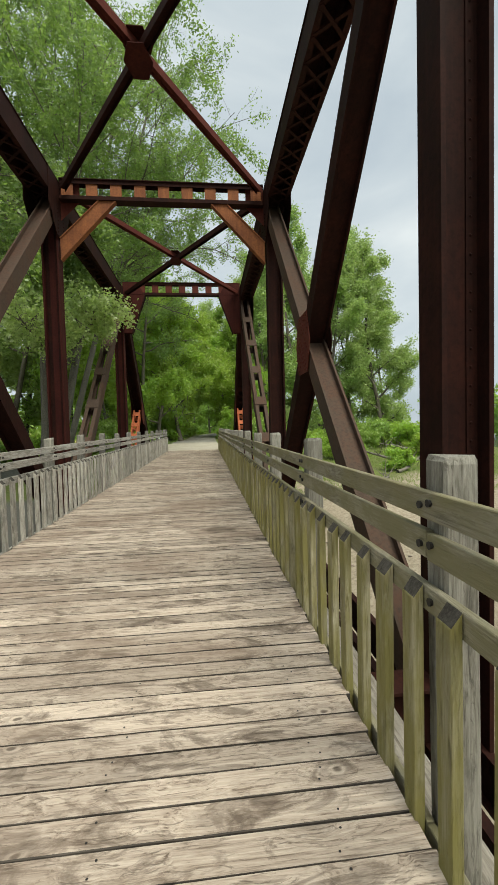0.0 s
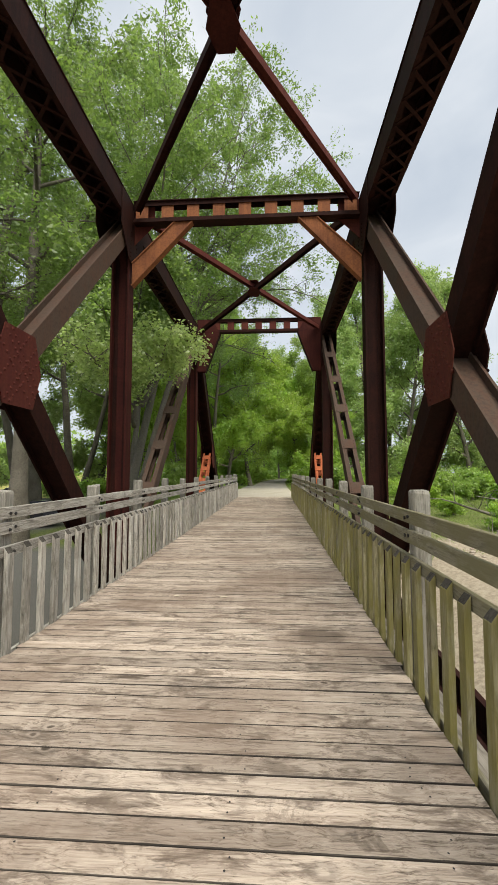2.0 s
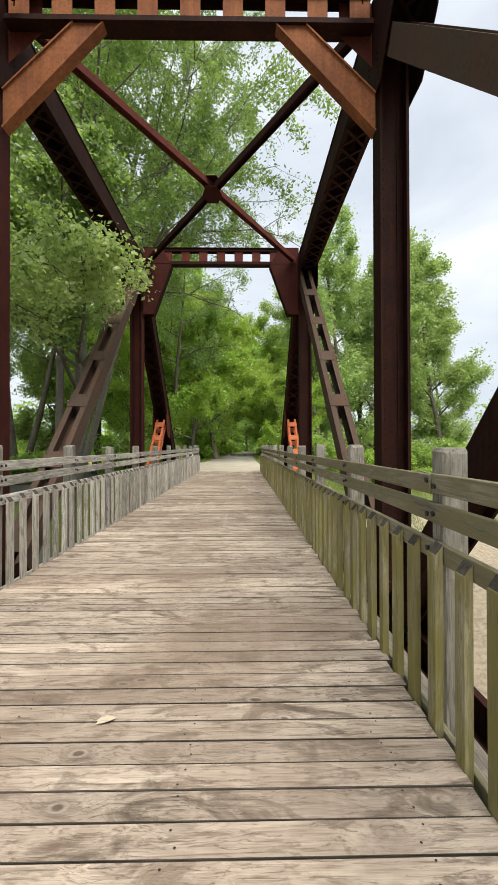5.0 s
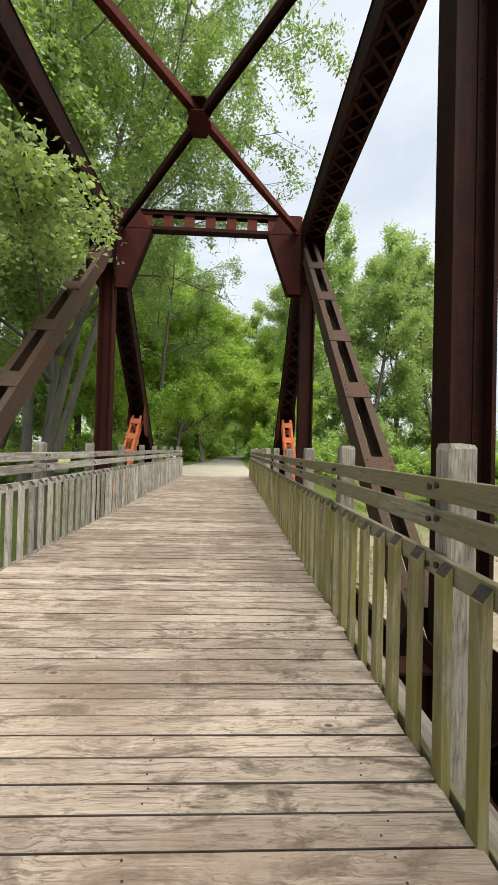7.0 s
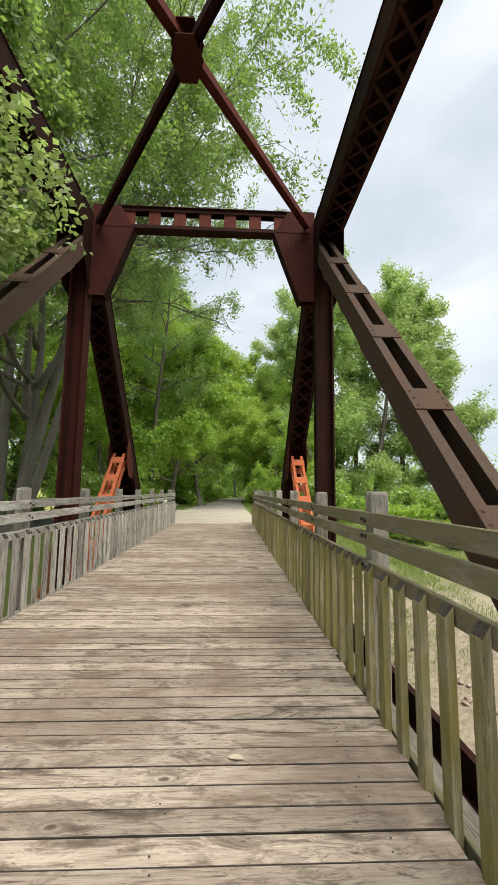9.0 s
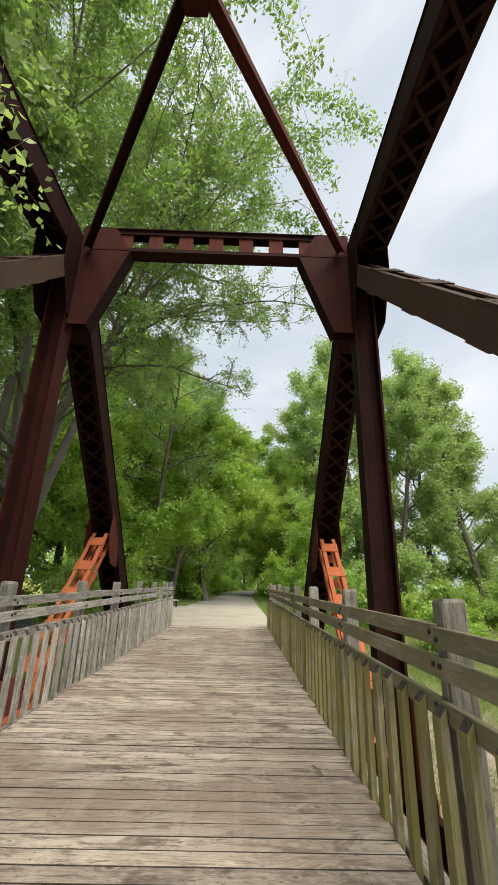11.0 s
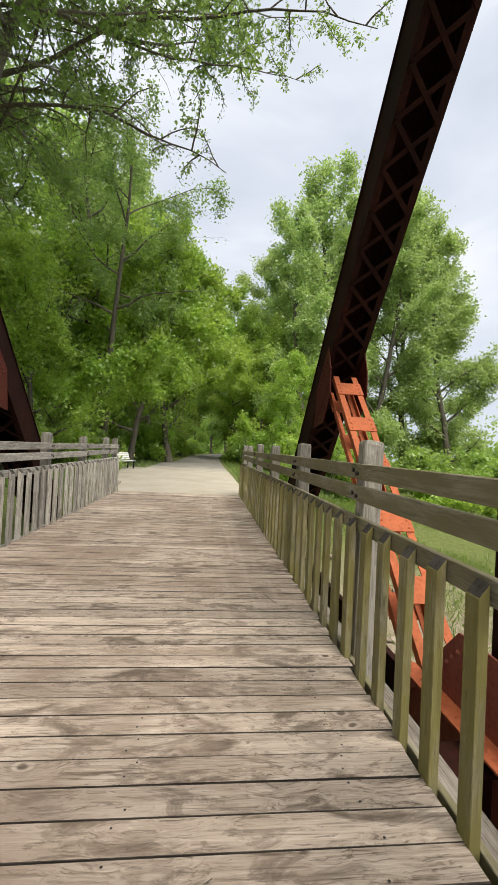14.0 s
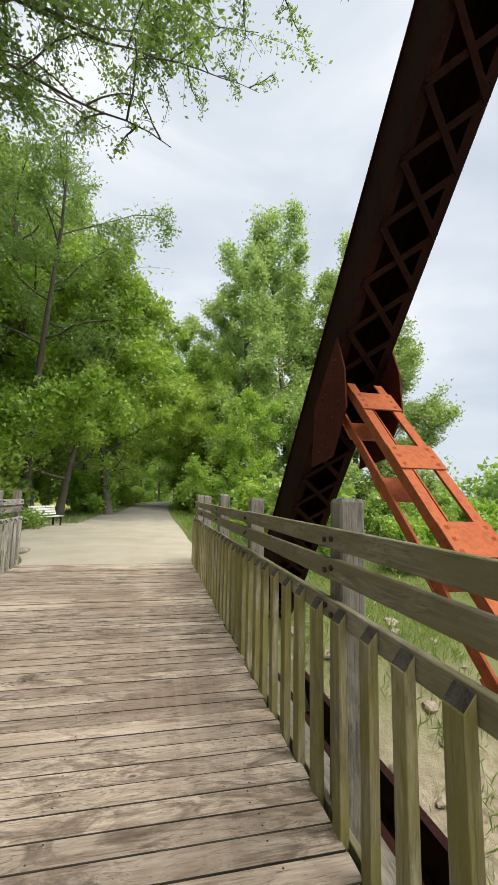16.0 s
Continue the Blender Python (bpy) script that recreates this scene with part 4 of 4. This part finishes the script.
stand(wood_b, "tall cottonwood in pale green leaf", [(11, 58, 0, 1.2), (15.5, 66, 70, 1.55), (8.5, 80, 140, 1.35), (19, 62, 210, 1.4), (25, 66, 280, 1.5), (29, 63, 350, 1.35), (5, 104, 30, 1.4), (21, 78, 100, 1.5), (-21, 52, 170, 1.3), (-28, 46, 240, 1.2), (-12, 76, 310, 1.4), (34, 72, 20, 1.1), (-5.2, 62, 45, 1.25), (-9, 55, 130, 1.15)], "cottonwoods behind the trail")

# understorey
bush = tree_parts(16, [((0.2 * i - 0.4, 0.15 * (i % 3), 0), (0.5 * math.cos(i * 1.9), 0.5 * math.sin(i * 1.9), 1), 2.0, 0.025) for i in range(6)], 3, 1.1, 0.12, 3, 5000, 0.19, 0.18, 0.1, M_BARK, M_LEAF_MAPLE, 0.6, 0.0, 0.8, (0, 0, 0), 3)
bush_dark = tree_parts(17, [((0.2 * i - 0.4, 0.15 * (i % 3), 0), (0.4 * math.cos(i * 1.9), 0.4 * math.sin(i * 1.9), 1), 2.6, 0.03) for i in range(6)], 3, 1.2, 0.1, 3, 5600, 0.21, 0.22, 0.1, M_BARK, M_LEAF_WOOD, 0.6, 0.0, 0.8, (0, 0, 0), 3)
rng = random.Random(21)
bright, dull = [], []
for i in range(46):
    y = 34 + 70 * (i / 46) ** 1.2
    s = -1 if i % 2 else 1
    off = (6.8 if s < 0 and y < 50 else 5.0 if y < 50 else 3.6) + rng.uniform(0, 3.2)
    (bright if rng.random() < 0.4 else dull).append((path_middle(y) + s * off, y, rng.uniform(0, 360), rng.uniform(0.7, 1.35)))
for i in range(30):
    (bright if i % 3 else dull).append((rng.uniform(8.5, 30), rng.uniform(36, 60), rng.uniform(0, 360), rng.uniform(0.6, 1.3)))
for i in range(12):
    bright.append((rng.uniform(11, 24), rng.uniform(27, 42), rng.uniform(0, 360), rng.uniform(0.5, 0.95)))
for i in range(5):
    (dull if i % 3 else bright).append((rng.uniform(-30, -9.5), rng.uniform(36, 54), rng.uniform(0, 360), rng.uniform(0.6, 1.2)))
stand(bush, "bright green shrub at the wood's edge", bright, "shrubs", "shrub")
stand(bush_dark, "dark green shrub at the wood's edge", dull, "shrubs", "shrub")


# far woods that close the view all round
def far_woods():
    r = np.random.default_rng(31)
    pts = []
    for k in range(420):
        a = r.uniform(0, 2 * math.pi)
        d = r.uniform(105, 165)
        x, y = d * math.cos(a) * 1.0, 40 + d * math.sin(a)
        if abs(math.atan2(x, y)) < 0.05 and y < 120:
            continue
        h = r.uniform(11, 24) if not (x > 35 and y < 160) else r.uniform(7, 15)
        n = 300
        q = r.normal(size=(n, 3))
        q /= np.linalg.norm(q, axis=1, keepdims=True)
        q *= r.uniform(0.4, 1.0, size=(n, 1)) ** 0.5
        lump = 1 + 0.35 * np.sin(q[:, :1] * 7 + k) * np.cos(q[:, 2:] * 6)
        pts.append(np.array((x, y, h * 0.5 - 3)) + q * lump * np.array((h * 0.3, h * 0.3, h * 0.55)))
    ob = new("far_woods", leaf_mesh("far_woods", np.concatenate(pts), 1.3, M_LEAF_WOOD, r, 0.8, 0.0, 3))
    tagged(ob, "distant belt of green woodland", "woods", kind="stuff")


far_woods()


# ---- grass and weeds ----
def blades(name, places, size, mat, label, seed):
    r = np.random.default_rng(seed)
    ob = new(name, leaf_mesh(name, places, size, mat, r, 0.09, -1.6, 3))
    tagged(ob, label, "grass", kind="stuff")


rng = random.Random(8)
spots = []
while len(spots) < 26000:
    y = 30.5 + 45 * rng.random() ** 1.7
    s = rng.choice((-1, 1))
    edge = (4.4 if y < 42 else 2.7) if s < 0 else 2.25
    x = path_middle(y) + s * (edge + abs(rng.gauss(0, 2.2)))
    spots.append((x, y, G(x, y) - 0.01))
blades("verge_grass", spots, 0.26, M_GRASS, "green grass on the trail's verges", 3)
spots = []
while len(spots) < 34000:
    x, y = rng.uniform(3.2, 26), rng.uniform(21, 52)
    if noise.noise(Vector((x * 0.3, y * 0.3, 7))) > -0.12 - 0.02 * (y - 30):
        spots.append((x, y, G(x, y) - 0.01))
rg = random.Random(77)
for i in range(10000):
    x, y = rg.uniform(3.2, 9), 30.5 - 9 * rg.random() ** 1.5
    if noise.noise(Vector((x * 0.9, y * 0.9, 2))) > -0.15:
        spots.append((x, y, G(x, y) - 0.01))
blades("bank_weeds", spots, 0.24, M_GRASS, "rough grass and weeds on the sand bank", 4)


# ---- stones and driftwood on the bank ----
def stone_mesh(seed):
    r = random.Random(seed)
    bm = bmesh.new()
    bmesh.ops.create_icosphere(bm, subdivisions=2, radius=1)
    for v in bm.verts:
        v.co = Vector((v.co.x, v.co.y * 0.75, v.co.z * 0.5)) * (0.78 + 0.4 * noise.noise(v.co * 1.1 + Vector((seed, 0, 0))))
    return mesh_of("stone", bm, M_STONE)


STONES = [stone_mesh(k) for k in range(5)]
rng = random.Random(77)
for i in range(230):
    x, y = rng.uniform(2.6, 14), rng.uniform(3, 29)
    if i % 3:
        x, y = rng.uniform(2.3, 6.5), rng.uniform(16, 28)
    size = rng.uniform(0.05, 0.22)
    ob = tagged(new("stone", rng.choice(STONES)), "rough brown stone on the sandy bank", "stone", "stones on the bank")
    ob.matrix_basis = pose(x, y, G(x, y) + size * 0.15, rng.uniform(-12, 12), rng.uniform(-12, 12), rng.uniform(0, 360))
    ob.scale = (size, size, size)
kerb = tagged(new("stone", STONES[1]), "flat brown stone beside the end of the deck", "stone", "stones on the bank")
kerb.matrix_basis = pose(-2.35, 32.2, 0.06, 0, 0, 20)
kerb.scale = (0.34, 0.3, 0.26)


def driftwood(at, turn, seed, size):
    r = np.random.default_rng(seed)
    lines = [bent((0, 0, 0), (1, 0, 0.12), 4.2 * size, 0.13 * size, 0.03, 6, r, 0.12)]
    for k in range(7):
        p, rad, d = at_part(lines[0], 0.3 + 0.1 * k)
        lines.append(bent(p, d + Vector(r.normal(size=3)) * 0.8 + Vector((0, 0, 0.5)), 1.5 * size, 0.04, 0.008, 4, r, 0.2))
    ob = tagged(new("driftwood"), "bleached driftwood log with snapped branches", "driftwood", "driftwood")
    for k, line in enumerate(lines):
        part("branch" if k else "log", tube_mesh("branch", [line], M_BARK_PALE), ob)
    ob.matrix_basis = pose(*at, 0, 0, turn)


for x, y, turn, seed, size in ((14, 27, 20, 1, 1.0), (17, 31, 150, 2, 1.2), (11.5, 23.5, 80, 3, 0.8), (21, 36, 200, 4, 1.2)):
    driftwood((x, y, G(x, y) + 0.1), turn, seed, size)


# ---- bench by the trail, with a green tuft beneath it ----
def bench(at, turn):
    thing = tagged(new("bench"), "white-painted slatted bench beside the trail", "bench")
    slat = mesh_of("slat", box(1.55, 0.085, 0.03, 0.005), M_PAINT_WHITE)
    for k in range(4):
        part("slat", slat, thing, "", Matrix.Translation((0, -0.2 + 0.105 * k, 0.45)))
    for k in range(4):
        part("slat", slat, thing, "", Matrix.Translation((0, 0.24 + 0.04 * k, 0.55 + 0.105 * k)) @ pose(0, 0, 0, 70, 0, 0))
    for x in (-0.6, 0.6):
        part("leg", box(0.06, 0.5, 0.05, 0.006, (x, 0, 0.41)), thing, "", None, M_BOLT)
        for y in (-0.2, 0.2):
            part("leg", box(0.06, 0.06, 0.46, 0.006, (x, y, 0.2)), thing, "", None, M_BOLT)
        part("back_support", box(0.05, 0.04, 0.56, 0.006), thing, "", Matrix.Translation((x, 0.33, 0.67)) @ pose(0, 0, 0, -20, 0, 0), M_BOLT)
    thing.matrix_basis = pose(*at, 0, 0, turn)


bench((-3.65, 40.6, 0.0), 62)
tuft = tagged(new("tuft"), "dark green tuft of leaves below the bench", "plant")
r = np.random.default_rng(9)
part("foliage", leaf_mesh("foliage", r.normal(size=(1400, 3)) * (0.26, 0.26, 0.16) + (0, 0, 0.3), 0.14, M_LEAF_WOOD, r, 0.4, -0.8), tuft)
tuft.location = (-4.3, 39.4, 0.0)
tuft.scale = (1.35, 1.35, 1.2)


# ---- parked cars beyond the trees ----
def car(at, turn, colour, word):
    """A small saloon: lower body, glazed cabin, wheels, lamps."""
    thing = tagged(new("car"), word + " car parked on the gravel lot", "car", "parked cars")
    paint = plain(word + "_car_paint", colour, 0.25)
    glass = plain(word + "_car_glass", (0.02, 0.025, 0.03), 0.08)
    m = Matrix(((0, 0, 1, 0), (1, 0, 0, 0), (0, 1, 0, 0), (0, 0, 0, 1)))
    side = [(-2.15, 0.32), (2.15, 0.32), (2.2, 0.6), (2.05, 0.82), (1.05, 0.92), (-1.5, 0.95), (-2.15, 0.9), (-2.2, 0.6)]
    body = extruded(side, -0.87, 0.87, None, m)
    bmesh.ops.bevel(body, geom=list(body.edges), offset=0.06, segments=2, affect="EDGES")
    part("body", body, thing, "", None, paint)
    cabin = [(-1.55, 0.94), (1.0, 0.92), (0.3, 1.4), (-1.0, 1.43)]
    part("window", extruded(cabin, -0.74, 0.74, None, m), thing, "dark car glass", None, glass)
    part("roof", box(1.4, 1.35, 0.06, 0.02, (0, -0.36, 1.44)), thing, "", None, paint)
    for y in (-1.35, 1.35):
        for x in (-0.82, 0.82):
            bm = bmesh.new()
            bmesh.ops.create_cone(bm, cap_ends=True, segments=20, radius1=0.32, radius2=0.32, depth=0.2)
            wheel = part("tyre", bm, thing, "", Matrix.Translation((x, y, 0.32)) @ pose(0, 0, 0, 0, 90, 0), M_BOLT)
            bm = bmesh.new()
            bmesh.ops.create_cone(bm, cap_ends=True, segments=14, radius1=0.19, radius2=0.17, depth=0.22)
            part("rim", bm, wheel, "", None, M_PAINT_WHITE)
    for x in (-0.6, 0.6):
        part("headlight", box(0.32, 0.06, 0.14, 0.02, (x, 2.17, 0.68)), thing, "", None, M_PAINT_WHITE)
    thing.matrix_basis = pose(*at, 0, 0, turn)


car((-14.5, 27.0, G(-14.5, 27.0)), 70, (0.03, 0.03, 0.035), "black")
car((-31, 50, G(-31, 50)), 95, (0.6, 0.62, 0.65), "silver")


# ---- fallen twigs on the deck ----
def twig(at, turn, length, seed):
    r = np.random.default_rng(seed)
    lines = [bent((0, 0, 0), (1, 0, 0), length, 0.005, 0.002, 5, r, 0.25)]
    for line in lines:
        for k, (p, rad) in enumerate(line):
            p.z = 0.004
    ob = tagged(new("twig", tube_mesh("twig", lines, M_BARK)), "thin dry twig lying on the deck boards", "twig", "twigs")
    ob.matrix_basis = pose(*at, 0, 0, turn)


for x, y, turn, length, seed in ((1.5, 18.95, -50, 0.28, 1), (0.75, 19.2, -30, 0.14, 2), (1.45, 17.95, -35, 0.3, 3), (1.4, 21.9, -50, 0.3, 4), (-0.2, 14.9, 10, 0.2, 5)):
    twig((x, y, 0.004), turn, length, seed)


# ---- dry leaves on the deck ----
def dry_leaf(x, y, turn, size):
    bm = bmesh.new()
    rows = [(-0.5, 0.02), (-0.2, 0.2), (0.12, 0.24), (0.38, 0.12), (0.5, 0.015)]
    left = [bm.verts.new((u * size, w * size, 0.01 + 0.10 * size * (w * 4) ** 2)) for u, w in rows]
    mid = [bm.verts.new((u * size, 0, 0.008 + 0.05 * size * u * u)) for u, w in rows]
    right = [bm.verts.new((u * size, -w * size, 0.01 + 0.07 * size * (w * 4) ** 2)) for u, w in rows]
    for i in range(len(rows) - 1):
        bm.faces.new((mid[i], mid[i + 1], left[i + 1], left[i]))
        bm.faces.new((right[i], right[i + 1], mid[i + 1], mid[i]))
    ob = tagged(new("dry_leaf", mesh_of("dry_leaf", bm, M_DRY_LEAF)), "pale dry curled leaf lying on the deck boards", "leaf", "dry leaves on the deck")
    ob.matrix_basis = pose(x, y, -0.004, 0, 0, turn)


for x, y, turn, size in ((0.01, 7.93, 30, 0.11), (-0.65, 7.95, 15, 0.09), (0.84, 13.13, -10, 0.10), (-0.01, 7.94, 200, 0.07)):
    dry_leaf(x, y, turn, size)


# ---- deck boards, last ----
deck = tagged(new("deck"), "weathered grey-brown plank deck of the bridge", "deck", kind="structure")
PITCH, GAP = 0.156, 0.007
rng = random.Random(4)
NAILS = bmesh.new()


def plank_mesh(length, seed):
    r = random.Random(seed)
    bm = box(length, PITCH - GAP, 0.05, 0.0025, (0, 0, -0.028))
    for v in bm.verts:
        v.co.y += r.uniform(-0.0022, 0.0012)
        v.co.z += r.uniform(-0.002, 0.001)
    bm.normal_update()
    # All but the top face take the dark colour, so gaps look shaded.
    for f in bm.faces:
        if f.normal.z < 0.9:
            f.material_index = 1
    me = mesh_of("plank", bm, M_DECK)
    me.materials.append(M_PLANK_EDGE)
    return me


WHOLE = [plank_mesh(3.66, k) for k in range(6)]
cut_meshes = {}
count = int((DECK_END - JOIST_START) / PITCH)
for i in range(count):
    y = DECK_END - (i + 0.5) * PITCH
    turn = rng.uniform(-0.12, 0.12)
    if rng.random() < 0.985:
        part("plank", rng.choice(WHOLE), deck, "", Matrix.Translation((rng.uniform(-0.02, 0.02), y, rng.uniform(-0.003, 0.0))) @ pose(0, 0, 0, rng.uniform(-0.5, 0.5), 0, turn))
    else:
        cut = rng.choice((-0.5, 0.5, 0.5, 1.5, -1.5))
        for a, b in ((-1.83, cut - 0.003), (cut + 0.003, 1.83)):
            key = round(b - a, 3)
            if key not in cut_meshes:
                cut_meshes[key] = plank_mesh(key, 50 + len(cut_meshes))
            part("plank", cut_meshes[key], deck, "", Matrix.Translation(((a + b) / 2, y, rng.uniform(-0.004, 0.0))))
    for x in (-1.5, -0.5, 0.5, 1.5):
        for e in (-0.04, 0.04):
            if rng.random() < 0.3:
                continue
            c = Vector((x + rng.uniform(-0.035, 0.035), y + e + rng.uniform(-0.014, 0.014), 0.0008))
            NAILS.faces.new([NAILS.verts.new(c + Vector((0.0058 * math.cos(a), 0.0058 * math.sin(a), 0))) for a in (q * math.pi / 3 for q in range(6))])
nails = part("nail_heads", NAILS, deck, "", None, M_BOLT)
tagged(nails, kind="stuff")
